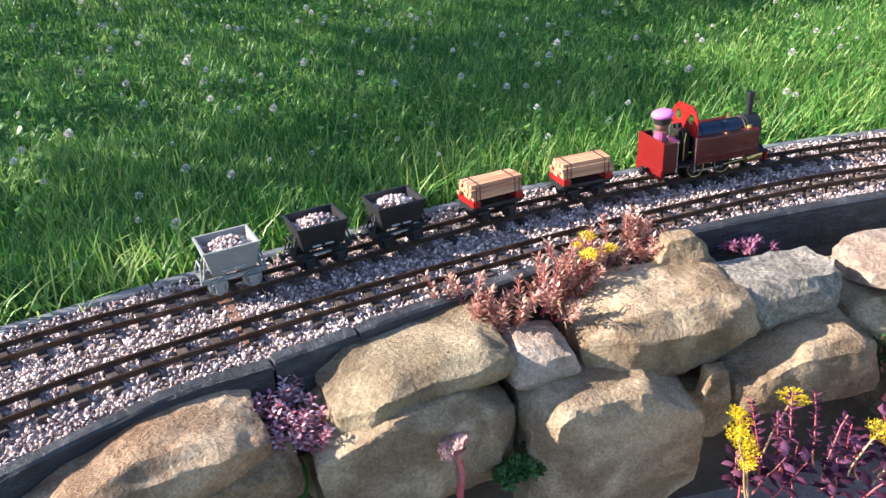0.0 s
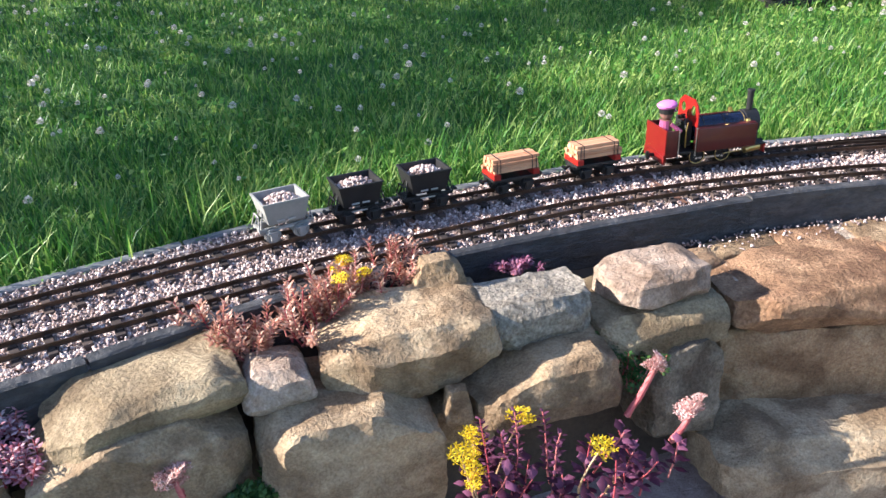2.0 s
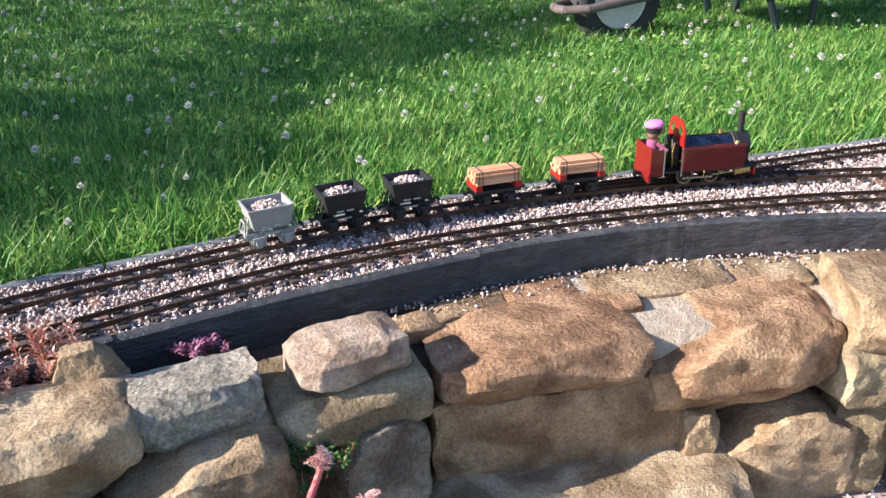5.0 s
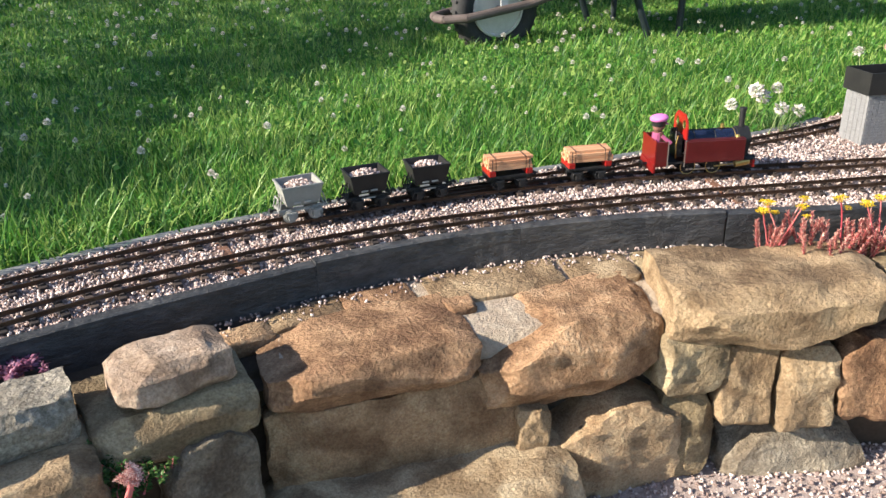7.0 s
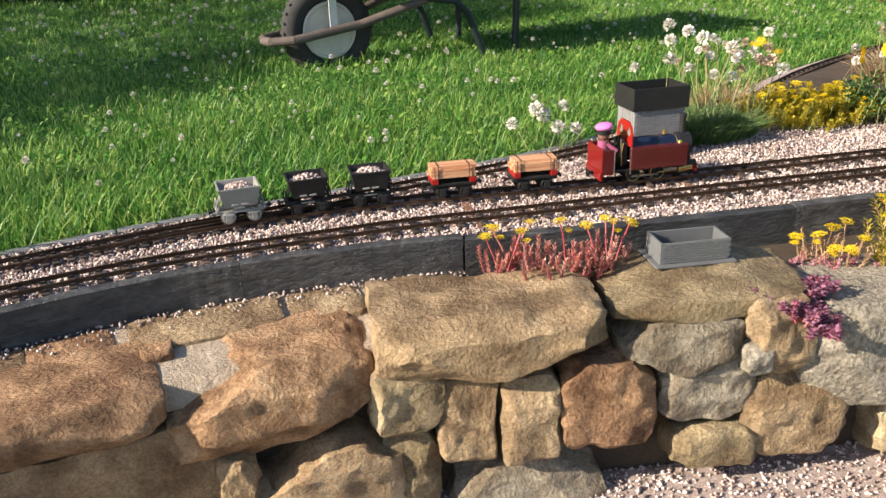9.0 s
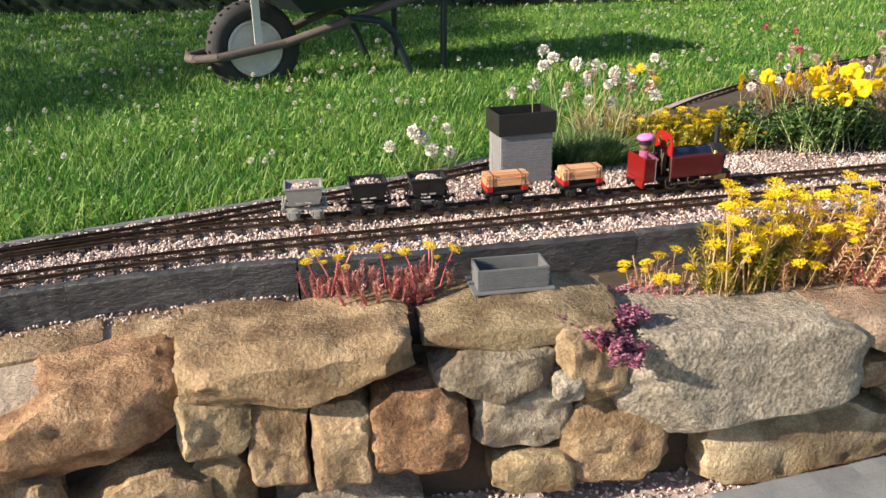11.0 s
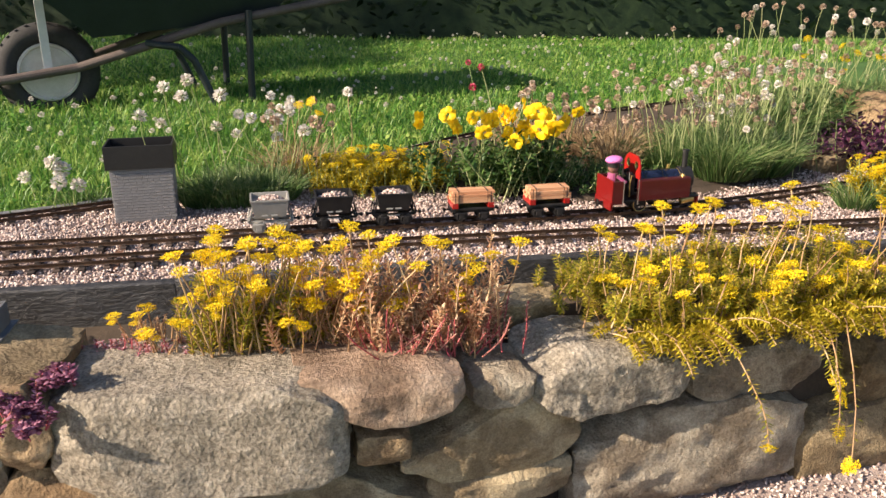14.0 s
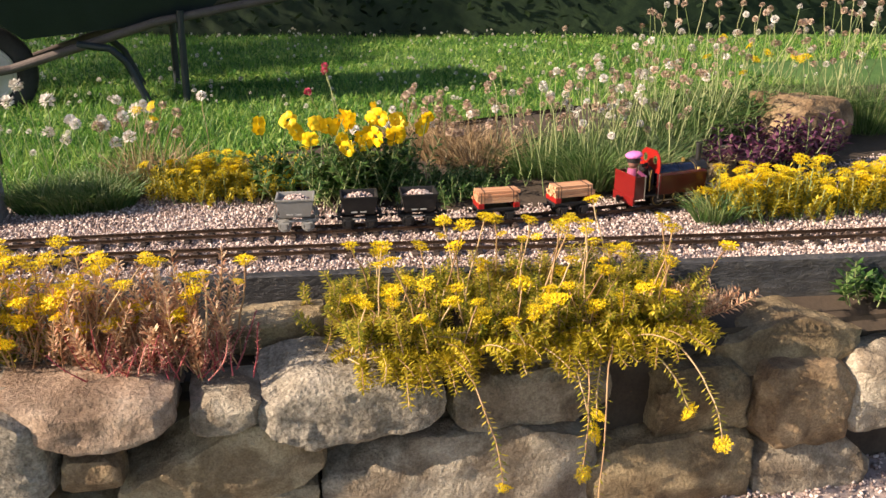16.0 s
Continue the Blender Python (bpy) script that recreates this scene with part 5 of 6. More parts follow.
sedum("pink_stonecrop", "pale pink stonecrop trailing down between wall stones", [(0.10, 0.815, -0.07), (0.125, 0.845, -0.065), (0.146, 0.89, -0.055), (0.152, 0.93, -0.05), (0.155, 0.79, -0.085), (0.135, 0.80, -0.08)], 120, (0.018, 0.045), (0.011, 0.0058), ("stem_red", "leaf_pink"), 53, 0, lean=1.0, nleaf=14, lift=0.3, spread=0.013)
sedum("houseleek", "dark red and green houseleek rosettes tucked in the wall", [(0.86, 1.09, -0.10), (0.885, 1.05, -0.12), (0.92, 1.03, -0.14), (0.935, 1.06, -0.13)], 70, (0.012, 0.022), (0.010, 0.0045), ("stem_red", "leaf_green"), 54, 0, lean=0.9, nleaf=18, lift=0.25, spread=0.018)
sedum("houseleek", "dark mauve houseleek rosettes beside the slate edging", [(0.752, 1.205, -0.045), (0.77, 1.215, -0.045)], 26, (0.012, 0.022), (0.011, 0.005), ("stem_red", "leaf_mauve"), 55, 0, lean=0.9, nleaf=16, lift=0.25, spread=0.014)
sedum("houseleek", "green houseleek rosette low in the wall", [(0.40, 0.83, -0.17), (0.42, 0.84, -0.17)], 26, (0.014, 0.024), (0.013, 0.007), ("stem_green", "leaf_green"), 56, 0, lean=0.9, nleaf=16, lift=0.25, spread=0.014)
sedum("houseleek", "mauve houseleek rosettes in the shade between stones", [(0.79, 1.05, -0.10), (0.81, 1.07, -0.10)], 30, (0.012, 0.022), (0.012, 0.006), ("stem_red", "leaf_mauve"), 57, 0, lean=0.9, nleaf=14, lift=0.25, spread=0.016)


def houseleek_stalk(p, d, L, seed, label):
    rng = random.Random(seed)
    t = thing("houseleek_flower", label, "plant", "houseleek flower stalks")
    st, lv = Bits(), Bits()
    pts = arch(p, d, L, 0.5, rng)
    st.stem(pts, 0.005, 0.004)
    dress(lv, pts, 44, 0.012, 0.006, 0.75, rng, 0.0, 0.2)
    for _ in range(7):
        head("star", pts[-1] + np.array([rng.uniform(-0.014, 0.014), rng.uniform(-0.01, 0.01), rng.uniform(-0.008, 0.012)]), t, rng, 0.85, 60)
    st.done("stalk", "stem_red", t)
    lv.done("scale_cover", "stem_red", t)


houseleek_stalk((0.905, 0.985, -0.17), (0.55, 0.1, 1), 0.095, 61, "thick red houseleek stalk with pink star flowers")
houseleek_stalk((0.965, 0.965, -0.20), (0.3, 0.0, 1), 0.065, 62, "thick red houseleek stalk with pink star flowers")
houseleek_stalk((0.335, 0.80, -0.18), (0.1, 0.0, 1), 0.075, 63, "thick red houseleek stalk with pink star flowers")
sedum("purple_stonecrop", "dark purple leafy stonecrop at the foot of the wall", [(0.70, 0.865, -0.22), (0.76, 0.87, -0.22), (0.82, 0.88, -0.22), (0.88, 0.90, -0.22), (0.94, 0.90, -0.23), (0.86, 0.85, -0.22)], 20, (0.05, 0.10), (0.026, 0.015), ("stem_red", "leaf_purple"), 58, 0, lean=0.6, nleaf=11, lift=0.25, spread=0.03)
sedum("purple_stonecrop", "upright pinkish purple stonecrop spikes", [(0.77, 0.885, -0.2), (0.90, 0.87, -0.2), (0.73, 0.86, -0.2)], 5, (0.10, 0.13), (0.013, 0.006), ("stem_red", "leaf_purple"), 59, 0, lean=0.12, nleaf=40, lift=0.25, spread=0.014)
sedum("yellow_stonecrop", "tall yellow-flowered stonecrop stalks among purple leaves", [(0.835, 0.885, -0.21), (0.86, 0.89, -0.21), (0.70, 0.855, -0.22), (0.685, 0.86, -0.22)], 2, (0.05, 0.08), (0.008, 0.0026), ("stem_tan", "leaf_orange"), 64, 5, (0.08, 0.15), spread=0.014, fsize=1.1)
sedum("red_stonecrop", "red fleshy stonecrop with small yellow flowers on the wall top", [(1.99, 1.315, -0.05), (2.03, 1.28, -0.045), (2.07, 1.26, -0.045), (2.12, 1.255, -0.05), (2.16, 1.27, -0.05)], 58, (0.045, 0.085), (0.010, 0.0038), ("stem_red", "leaf_red"), 65, 9, (0.09, 0.135), lean=1.5, nleaf=44, lift=0.6, spread=0.018, bend=1.6, fsize=0.75)
sedum("mauve_stonecrop", "mauve stonecrop rosettes filling a gap in the wall", [(2.355, 1.10, -0.055), (2.385, 1.075, -0.06), (2.40, 1.045, -0.07), (2.415, 1.02, -0.085), (2.44, 1.09, -0.05)], 80, (0.014, 0.032), (0.012, 0.008), ("stem_red", "leaf_mauve"), 66, 0, lean=0.9, nleaf=15, lift=0.28, spread=0.014)
sedum("mauve_stonecrop", "low pink and mauve stonecrop at the foot of the edging", [(2.50, 1.20, -0.07), (2.55, 1.19, -0.07), (2.60, 1.17, -0.07)], 50, (0.015, 0.035), (0.008, 0.004), ("stem_red", "leaf_pink"), 67, 0, lean=0.9, nleaf=15, lift=0.3, spread=0.02)
sedum("yellow_stonecrop", "small bushy stonecrop with yellow flowers", [(2.555, 1.215, -0.075), (2.60, 1.18, -0.075)], 26, (0.04, 0.075), (0.007, 0.0028), ("stem_tan", "leaf_orange"), 68, 7, (0.05, 0.085), lean=0.45, nleaf=18, spread=0.014, fsize=0.8)
sedum("tall_yellow_stonecrop", "tall stonecrop with tan leafy stems and yellow flower heads", [(2.655 + 0.02 * i, 1.15 - 0.002 * i, -0.075) for i in range(8)], 55, (0.06, 0.16), (0.017, 0.0048), ("stem_tan", "leaf_olive"), 69, 46, (0.06, 0.21), lean=0.5, nleaf=46, spread=0.022)
sedum("tall_yellow_stonecrop", "tall orange-stemmed stonecrop with scattered yellow flower heads", [(2.80 + 0.028 * i, 1.13 - 0.004 * i, -0.075) for i in range(11)], 110, (0.07, 0.20), (0.017, 0.0048), ("stem_tan", "leaf_orange"), 70, 40, (0.07, 0.235), lean=0.7, nleaf=46, spread=0.024)
sedum("tall_yellow_stonecrop", "fallen rust-red stonecrop stems lying over the wall stones", [(2.90 + 0.03 * i, 1.07, -0.07) for i in range(8)], 60, (0.05, 0.11), (0.009, 0.003), ("stem_red", "leaf_rust"), 71, 0, lean=1.2, bend=0.35, nleaf=22, spread=0.02)
sedum("mat_stonecrop", "feathery yellow-green stonecrop mat covering the wall top", [(3.30 + 0.06 * i, 1.12 - 0.035 * (j - 1) * 2, -0.045) for i in range(10) for j in range(3)], 320, (0.045, 0.09), (0.015, 0.0042), ("stem_tan", "leaf_olive"), 72, 40, (0.07, 0.19), lean=1.2, nleaf=62, lift=0.22, spread=0.034)
sedum("mat_stonecrop", "golden feathery stonecrop shoots at the edge of the mat", [(3.34 + 0.055 * i, 1.02, -0.04) for i in range(10)], 170, (0.04, 0.09), (0.015, 0.0044), ("stem_tan", "leaf_yellow"), 73, 16, (0.05, 0.08), lean=0.8, nleaf=50, lift=0.22, spread=0.028, way=(0, -0.8, 0.35), bend=-0.9)
sedum("mat_stonecrop", "golden stonecrop shoots spreading along the edging", [(3.80 + 0.02 * i, 1.10 - 0.01 * i, -0.05) for i in range(5)], 34, (0.06, 0.10), (0.016, 0.004), ("stem_tan", "leaf_orange"), 74, 0, lean=0.5, nleaf=40, lift=0.35, spread=0.02, way=(0.9, -0.1, 0.35), bend=0.2)


def trailing(label, starts, seed):
    rng = random.Random(seed)
    t = thing("trailing_stonecrop", label, "plant", "rock garden plants")
    st, lv = Bits(), Bits()
    for x, y, z, L, dx in starts:
        pts = arch((x, y, z), (dx + rng.uniform(-0.3, 0.3), -0.55, 0.05), L, -2.1, rng, 9)
        pts[:, 1] = np.minimum(pts[:, 1], FACE.y(pts[:, 0]) - 0.014)
        st.stem(pts, 0.0016, 0.001)
        dress(lv, pts[-7:], 44 if L < 0.25 else 16, 0.015, 0.0034, 0.3, rng, 0.1)
        head("sedum", pts[-1], t, rng, 1.0, 70)
    st.done("stem_growth", "stem_tan", t)
    lv.done("foliage", "leaf_olive", t)


trailing("yellow stonecrop shoots hanging down the wall face", [(3.46, 0.99, -0.05, 0.22, 0.05), (3.62, 0.99, -0.04, 0.16, 0.1), (3.66, 0.985, -0.04, 0.22, 0.0), (3.70, 0.98, -0.04, 0.28, -0.05), (3.74, 0.98, -0.05, 0.15, 0.3), (3.80, 0.98, -0.05, 0.19, 0.4), (3.68, 0.98, -0.05, 0.12, -0.1)], 75)


# behind the tracks
def flower_bed():
    v, f = [], []
    nx, ny = 60, 14
    for i in range(nx + 1):
        x = 2.62 + 3.6 * i / nx
        y0 = BACK.y(x) + 0.07 + 0.24 * min(1, max(0, (3.5 - x) / 0.4)) + 0.03 * noise.noise(Vector((x * 4, 0, 0)))
        y1 = BRANCH.y(x) + 0.06 if x < 5.5 else 3.1
        for j in range(ny + 1):
            u = j / ny
            edge = min(1, 6 * u, 6 * (1 - u)) * min(1, i / 6)
            v.append((x, y0 + (y1 - y0) * u, -0.022 + edge * (0.03 + 0.018 * noise.noise(Vector((x * 5, u * 4, 1))))))
            if i and j:
                k = i * (ny + 1) + j
                f.append((k - ny - 2, k - 1, k, k - ny - 1))
    tagged(sheet("flower_bed", v, f, "soil", smooth=True), "dark soil of the flower bed behind the tracks", "flower bed", kind="structure")


flower_bed()
sedum("golden_stonecrop", "low golden yellow stonecrop beside the siding", [(2.93, 1.92, 0), (2.99, 1.90, 0), (3.05, 1.87, 0), (3.11, 1.86, 0), (3.17, 1.87, 0), (3.02, 1.95, 0), (3.1, 1.93, 0), (3.2, 1.92, 0), (2.98, 1.84, -0.01), (3.06, 1.82, -0.01), (3.14, 1.81, -0.01), (3.22, 1.84, -0.01)], 330, (0.03, 0.075), (0.015, 0.0056), ("stem_green", "leaf_yellow"), 80, 44, (0.05, 0.085), lean=0.6, nleaf=26, spread=0.03, fsize=0.8)
sedum("golden_stonecrop", "bright yellow stonecrop mound between the two tracks", [(4.175 + 0.055 * i, 1.44 + 0.035 * (j - 1), -0.01) for i in range(8) for j in range(3)], 230, (0.04, 0.10), (0.015, 0.0065), ("stem_green", "leaf_yellow"), 81, 60, (0.07, 0.12), lean=0.6, nleaf=26, spread=0.03)
thrift("small green grassy tuft by the rails", [(4.12, 1.42, -0.02, 0.04)], 300, 0.09, 0, (0.1, 0.2), 82)
thrift("green grassy thrift cushion beside the water tower with pale round heads", [(2.67, 1.83, -0.02, 0.06), (2.73, 1.82, -0.02, 0.07), (2.80, 1.83, -0.02, 0.06), (2.76, 1.92, -0.02, 0.07)], 750, 0.10, 17, (0.16, 0.31), 83, ("pom", "pom", "pom", "dry"), 0.06, lean=0.25, hsize=1.25)
thrift("pale round thrift heads leaning out beside the siding", [(2.36, 1.90, -0.03, 0.03), (2.40, 1.93, -0.03, 0.03)], 60, 0.08, 6, (0.08, 0.13), 84, ("pom",), 0.035, lean=0.9, hsize=1.5)
thrift("dry straw-coloured thrift stalks with faded heads", [(2.86, 1.98, -0.02, 0.05), (2.92, 2.0, -0.02, 0.05)], 170, 0.15, 14, (0.14, 0.24), 85, ("dry", "dry", "pom"), 0.05, ("straw", "straw"))
thrift("dry brown faded thrift with papery heads", [(3.58, 2.12, 0.0, 0.08), (3.66, 2.02, 0.0, 0.08), (3.75, 1.94, 0.0, 0.08), (3.70, 1.84, 0.0, 0.06)], 420, 0.14, 46, (0.10, 0.20), 86, ("dry", "dry", "dry", "pom"), 0.09, ("straw", "straw"))
thrift("large green thrift cushion with many white and faded heads", [(3.86, 1.80, 0.0, 0.09), (3.97, 1.78, 0.0, 0.1), (4.08, 1.83, 0.0, 0.1), (4.02, 1.92, 0.0, 0.1), (4.18, 1.90, 0.0, 0.1), (3.95, 1.70, 0.0, 0.08), (4.06, 1.72, 0.0, 0.09)], 1100, 0.13, 120, (0.14, 0.29), 87, ("pom", "dry", "dry"), 0.10, hsize=0.85)
thrift("tall thrift with white, pink and brown heads", [(4.32, 2.02, 0.0, 0.12), (4.48, 2.10, 0.02, 0.12), (4.65, 2.2, 0.02, 0.12), (4.85, 2.15, 0.02, 0.12), (5.0, 2.05, 0.02, 0.12)], 800, 0.20, 130, (0.22, 0.40), 88, ("pom", "dry", "dry"), 0.14, hsize=0.85)


def leafy(name, label, spots, n, high, leaf, mat, seed, blooms=0, kind="pansy", bloom_z=(0.14, 0.2), spread=0.035):
    rng = random.Random(seed)
    t = thing(name, label, "plant", "flower bed plants")
    st, lv = Bits(), Bits()
    for i in range(n):
        c = rng.choice(spots)
        pts = arch((c[0] + rng.gauss(0, spread), c[1] + rng.gauss(0, spread), c[2] - 0.005), (rng.uniform(-0.6, 0.6), rng.uniform(-0.6, 0.6), 1), rng.uniform(*high), 0.1, rng)
        st.stem(pts, 0.0016, 0.001)
        dress(lv, pts, 15, leaf, leaf * 0.42, 0.35, rng)
    for i in range(blooms):
        c = rng.choice(spots)
        pts = arch((c[0] + rng.gauss(0, spread), c[1] + rng.gauss(0, spread), c[2]), (rng.uniform(-0.4, 0.4), rng.uniform(-0.4, 0.2), 1), rng.uniform(*bloom_z), 0.1, rng)
        st.stem(pts, 0.0015, 0.001)
        head(kind, pts[-1], t, rng, 0.88, 50, rng.uniform(-75, 75))
    st.done("stem_growth", "stem_green", t)
    lv.done("foliage", mat, t)


leafy("pansy", "yellow pansies in full flower with dark green leaves", [(3.30, 1.74, 0), (3.36, 1.73, 0), (3.42, 1.75, 0), (3.46, 1.78, 0)], 150, (0.07, 0.165), 0.026, "leaf_green", 90, 32, bloom_z=(0.14, 0.215))
leafy("pansy", "single yellow pansy with narrow leaves", [(3.20, 1.80, 0)], 14, (0.07, 0.13), 0.026, "leaf_green", 91, 2, bloom_z=(0.15, 0.19), spread=0.02)
leafy("low_shrub", "low dark green leafy ground cover beside the track", [(3.50, 1.70, -0.01), (3.57, 1.70, -0.01), (3.64, 1.70, -0.01), (3.60, 1.77, -0.01), (3.70, 1.74, -0.01)], 150, (0.03, 0.085), 0.016, "leaf_green", 92)
leafy("yellow_daisy", "yellow flowers on tall stalks above the thrift", [(2.86, 1.93, 0), (2.90, 1.90, 0)], 3, (0.05, 0.1), 0.02, "leaf_green", 93, 3, "sedum", (0.19, 0.22), 0.02)
leafy("yellow_flower", "yellow flowers at the back of the bed", [(4.55, 2.05, 0.02), (4.62, 2.08, 0.02), (4.45, 2.0, 0.02)], 30, (0.1, 0.2), 0.03, "leaf_green", 94, 9, "sedum", (0.22, 0.30))
leafy("red_thrift", "two crimson flower heads on thin stalks", [(3.36, 1.87, 0)], 4, (0.04, 0.08), 0.02, "leaf_green", 95, 3, "red", (0.27, 0.30), 0.015)
leafy("low_shrub", "small green leaved plant at the wall top", [(4.30, 1.10, -0.08), (4.36, 1.08, -0.08)], 40, (0.03, 0.08), 0.026, "leaf_green", 96)
leafy("purple_leaved_plant", "dark purple leafy plant beside the rock in the flower bed", [(4.34, 1.72, 0), (4.44, 1.75, 0), (4.54, 1.78, 0), (4.64, 1.80, 0)], 70, (0.06, 0.15), 0.03, "leaf_purple", 97)


# ---- lawn ----
def grass():
    rng = np.random.default_rng(7)
    xs, ys, Ls, Ws = [], [], [], []
    for y0, y1, x0, x1, dens, L, W in ((0.0, 0.9, -1.3, 3.0, 12500, 0.062, 0.0033), (0.0, 0.9, 3.0, 5.6, 6500, 0.055, 0.0042), (0.9, 2.2, -1.8, 4.6, 8200, 0.050, 0.0036), (0.9, 2.2, 4.6, 7.5, 3000, 0.050, 0.0056), (2.2, 4.6, -2.6, 6.5, 4200, 0.045, 0.0052), (4.6, 7.0, -2.0, 9.0, 1500, 0.05, 0.010)):
        n = int(dens * (y1 - y0) * (x1 - x0))
        x, q = rng.uniform(x0, x1, n), rng.uniform(y0, y1, n)
        xs.append(x), ys.append(KERB.y(np.clip(x, -1.3, 5.4)) + np.where(x < -1.3, x + 1.3, 0) + 0.022 + q), Ls.append(L * rng.uniform(0.5, 1.35, n) * (0.72 + 0.75 * np.exp(-q / 0.2) * np.clip(1.4 - x * 0.45, 0.25, 1.2))), Ws.append(np.full(n, W))
    x, y, L, W = (np.concatenate(a) for a in (xs, ys, Ls, Ws))
    clump = np.array([noise.noise(Vector((a * 5, b * 5, 3))) for a, b in zip(x[::8], y[::8])]).repeat(8)[:len(x)]
    L = L * (1 + 0.6 * clump)
    z = np.array([lawn_z(a, b) for a, b in zip(x[::4], y[::4])]).repeat(4)[:len(x)] - 0.006
    n = len(x)
    a = rng.uniform(0, 2 * np.pi, n)
    lean = rng.uniform(0.15, 0.9, n)
    d = np.stack([np.cos(a) * lean, np.sin(a) * lean, np.ones(n)], 1)
    d /= np.linalg.norm(d, axis=1)[:, None]
    s = np.stack([-np.sin(a + 0.6), np.cos(a + 0.6), np.zeros(n)], 1) * (W / 2)[:, None]
    p = np.stack([x, y, z], 1)
    m = p + d * (L * 0.6)[:, None]
    e = m + (d + np.stack([np.cos(a) * lean * 0.6, np.sin(a) * lean * 0.6, -0.35 * lean], 1)) * (L * 0.45)[:, None]
    v = np.stack([p - s, p + s, m + s * 0.85, m - s * 0.85, e], 1).reshape(-1, 3)
    f = (np.array([(0, 1, 2), (0, 2, 3), (3, 2, 4)])[None] + (np.arange(n) * 5)[:, None, None]).reshape(-1, 3)
    tagged(fast_mesh("grass", v, f, "grass"), "uncut green lawn grass", "grass", kind="stuff")


grass()


def clover_leaves():
    """Low broad leaves among the grass blades."""
    rng = np.random.default_rng(23)
    n = 22000
    x = rng.uniform(-1.5, 5.5, n)
    q = 2.6 * rng.uniform(0, 1, n) ** 1.3
    y = KERB.y(np.clip(x, -1.3, 5.4)) + 0.03 + q
    patch = np.array([noise.noise(Vector((a * 2.2, c * 2.2, 8))) for a, c in zip(x, y)])
    ok = patch + rng.uniform(-0.2, 0.2, n) > 0.0
    x, y, q = x[ok], y[ok], q[ok]
    n = len(x)
    z = np.array([lawn_z(a, c) for a, c in zip(x, y)]) + rng.uniform(0.018, 0.046, n)
    r = rng.uniform(0.004, 0.008, n) * (1 + 0.15 * q)
    a0, tx, ty = rng.uniform(0, 6.28, n), rng.normal(0, 0.35, n), rng.normal(0, 0.35, n)
    v = [np.stack([x, y, z], 1)]
    for k in range(6):
        a, R = a0 + k * math.pi / 3, r * (1.0 if k % 2 else 0.75)
        dx, dy = np.cos(a) * R, np.sin(a) * R
        v.append(np.stack([x + dx, y + dy, z + dx * tx + dy * ty], 1))
    v = np.stack(v, 1).reshape(-1, 3)
    f = (np.array([(0, k + 1, (k + 1) % 6 + 1) for k in range(6)])[None] + (np.arange(n) * 7)[:, None, None]).reshape(-1, 3)
    tagged(fast_mesh("clover_leaves", v, f, "grass"), "patches of low clover leaves in the lawn", "clover", kind="stuff")


clover_leaves()


def clover():
    rng = random.Random(17)
    t = Bits()
    base = HEADS["clover"][0]
    bv = np.array([v.co[:] for v in base.vertices])
    bf = np.array([p.vertices[:] for p in base.polygons])
    for _ in range(800):
        x = rng.uniform(-1.6, 6.0)
        q = rng.uniform(0.06, 1.0) ** 1.3 * 4.4
        y = KERB.y(np.clip(x, -1.3, 5.4)) + 0.05 + q
        k = rng.uniform(0.5, 1.3) * (1 + 0.05 * q)
        t.add(bv * k + np.array([x, y, lawn_z(x, y) + rng.uniform(0.03, 0.07)]), bf)
    tagged(t.done("clover_flowers", "petal_white"), "scattered white clover flowers in the lawn", "clover", kind="stuff")


clover()


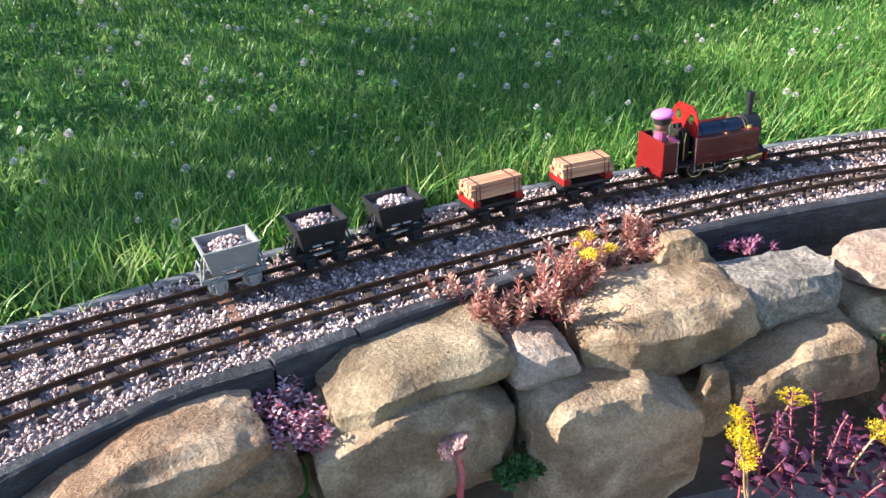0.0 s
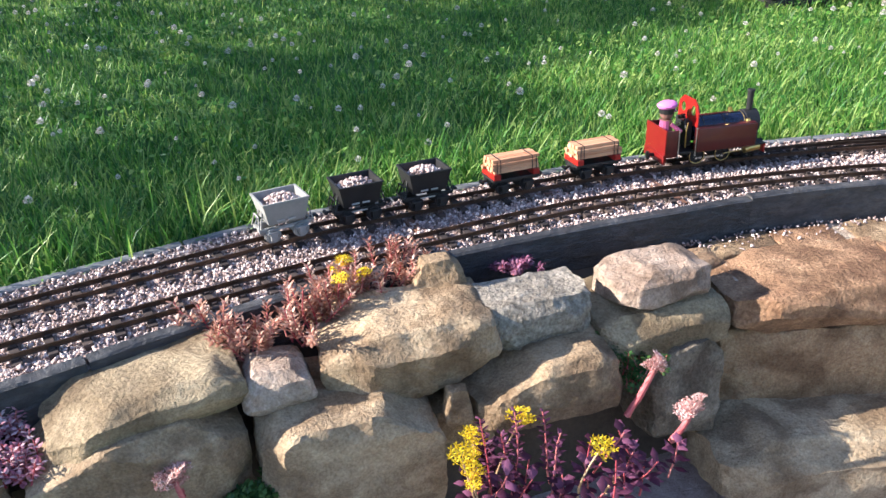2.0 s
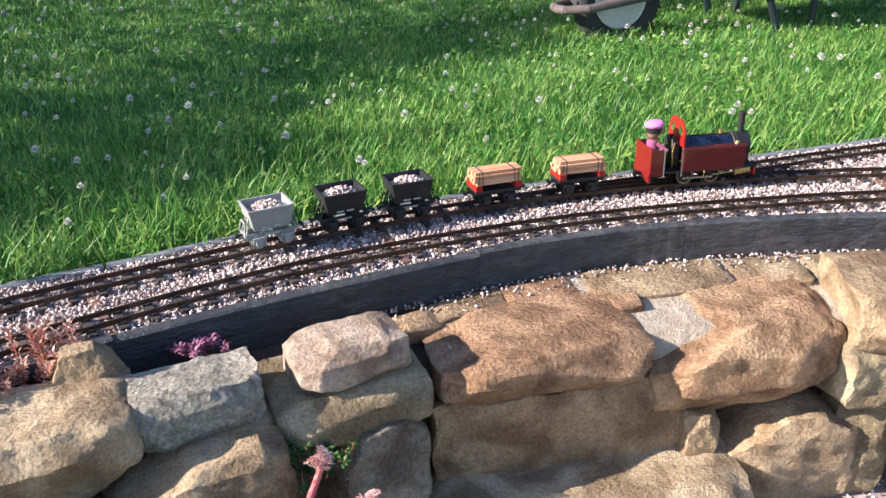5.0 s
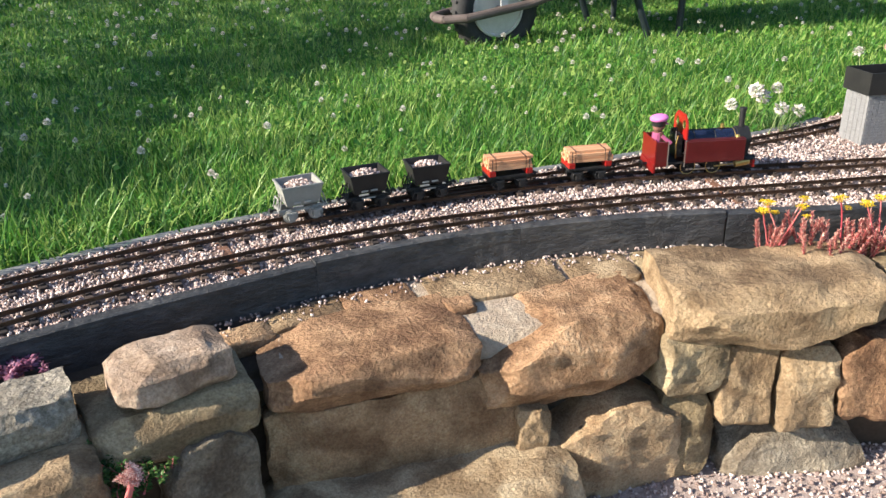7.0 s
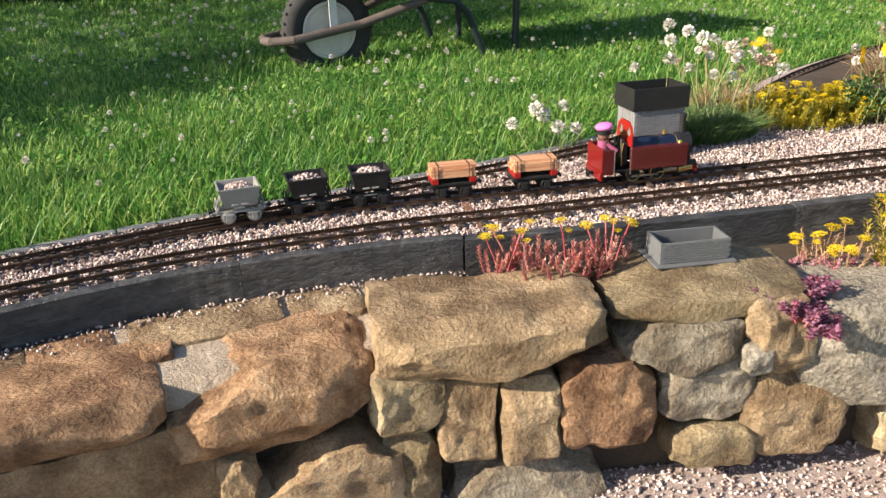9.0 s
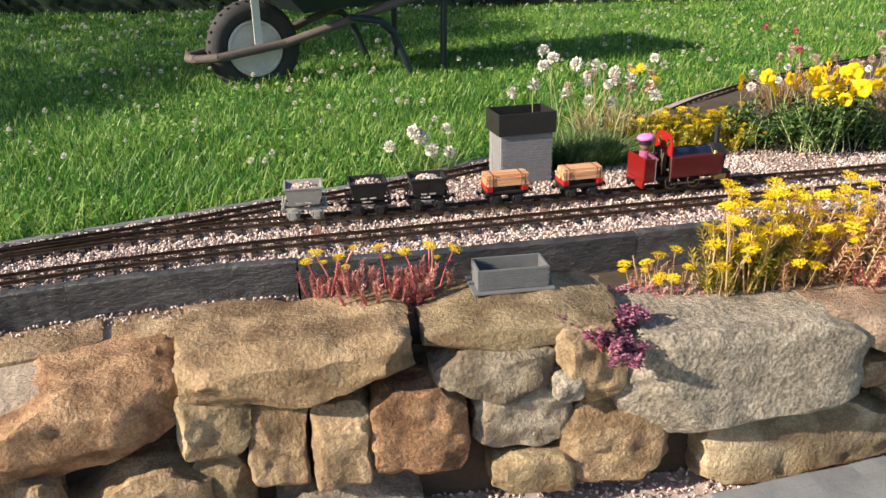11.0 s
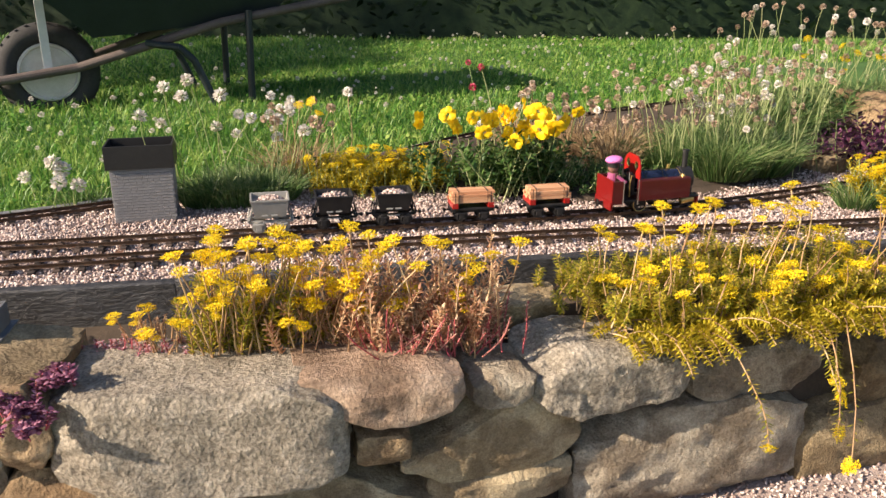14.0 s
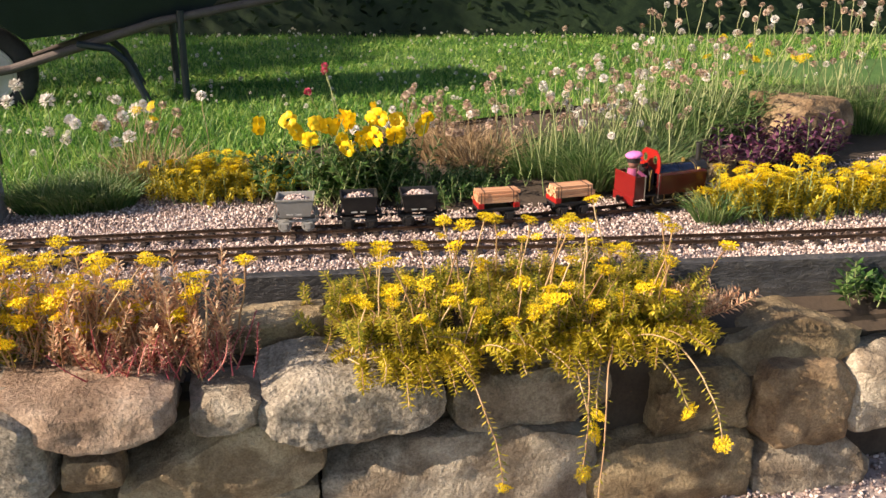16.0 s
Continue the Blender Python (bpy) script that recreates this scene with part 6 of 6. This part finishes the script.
def hedge(name, label, line, depth, seed, n, size, mat, solid=True):
    """A hedge: dark inner body and a skin of many leaves; line gives x, y, height."""
    rng = random.Random(seed)
    t = thing(name, label, "hedge")
    v, f = [], []
    for i, (x, y, h) in enumerate(line):
        x2, y2, _ = line[min(i + 1, len(line) - 1)]
        x1, y1, _ = line[max(i - 1, 0)]
        k = math.hypot(x2 - x1, y2 - y1)
        nx, ny = -(y2 - y1) / k * depth * 0.4, (x2 - x1) / k * depth * 0.4
        v += [(x - nx, y - ny, -0.08), (x - nx, y - ny, h * 0.94), (x + nx, y + ny, h * 0.94), (x + nx, y + ny, -0.08)]
        if i:
            b = 4 * i
            f += [(b - 4, b, b + 1, b - 3), (b - 3, b + 1, b + 2, b - 2), (b - 2, b + 2, b + 3, b - 1)]
    f += [(0, 1, 2, 3), tuple(range(len(v) - 1, len(v) - 5, -1))]
    # body in the leaf colour; for the far hedge this darkens the depths
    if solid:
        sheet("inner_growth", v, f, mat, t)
    lv, top = Bits(), max(p[2] for p in line)
    L = np.cumsum([0] + [math.dist(a[:2], b[:2]) for a, b in zip(line, line[1:])])
    for _ in range(n):
        s = rng.uniform(0, L[-1])
        x, y, h = (np.interp(s, L, [p[k] for p in line]) for k in range(3))
        j = min(int(np.searchsorted(L, s, "right")) - 1, len(line) - 2)
        tx, ty = (line[j + 1][0] - line[j][0]) / (L[j + 1] - L[j]), (line[j + 1][1] - line[j][1]) / (L[j + 1] - L[j])
        if rng.random() > h / top:
            continue
        h *= 1 + 0.10 * noise.noise(Vector((s * 1.5, 2, seed)))
        if rng.random() < 0.3:
            q, z = rng.uniform(-0.5, 0.5), h * rng.uniform(0.93, 1.04)
        else:
            q, z = rng.choice((-1, 1)) * 0.5 * (1 + 0.25 * noise.noise(Vector((s * 2, 5, seed)))), h * rng.uniform(0, 1)
        p = np.array([x - ty * q * depth, y + tx * q * depth, z - 0.05]) + np.array([rng.gauss(0, 0.06) for _ in range(3)])
        lv.leaf(p, np.array([rng.uniform(-1, 1), rng.uniform(-1, 1), rng.uniform(-0.6, 1)]), size * rng.uniform(0.6, 1.3), size * 0.6, 0.1)
    lv.done("foliage", mat, t)


hedge("far_hedge", "tall green hedge at the end of the lawn, darkened for shade", [(-1.0, 8.0, 3.2), (3.0, 6.7, 3.2), (6.0, 5.9, 3.2), (10.0, 5.3, 3.2), (14.0, 4.7, 3.2)], 0.9, 31, 22000, 0.085, "leaf_shaded")
# added out of view, its heights set only to cast the lawn's shade
hedge("side_hedge", "unseen green hedge added to shade part of the lawn", [(-3.4, 0.55, 1.3), (-3.4, 0.9, 1.8), (-3.4, 1.45, 1.95), (-3.4, 2.3, 2.05), (-3.4, 2.75, 2.6), (-3.4, 3.25, 2.8), (-3.4, 3.65, 3.4), (-3.4, 4.8, 3.6), (-3.4, 5.3, 5.2), (-3.3, 7.2, 5.4)], 0.8, 32, 44000, 0.105, "leaf_green", False)


# ---- what moves ----
def motions():
    for w, lead in WAGONS:
        walk(w, rows_for(lead))
    walk(LOCO, rows_for(LOCO_LEAD))
    seat = pose(-0.093, -0.008, 0.058)
    walk(DRIVER, [(t, m @ seat) for t, m in rows_for(LOCO_LEAD)])


motions()
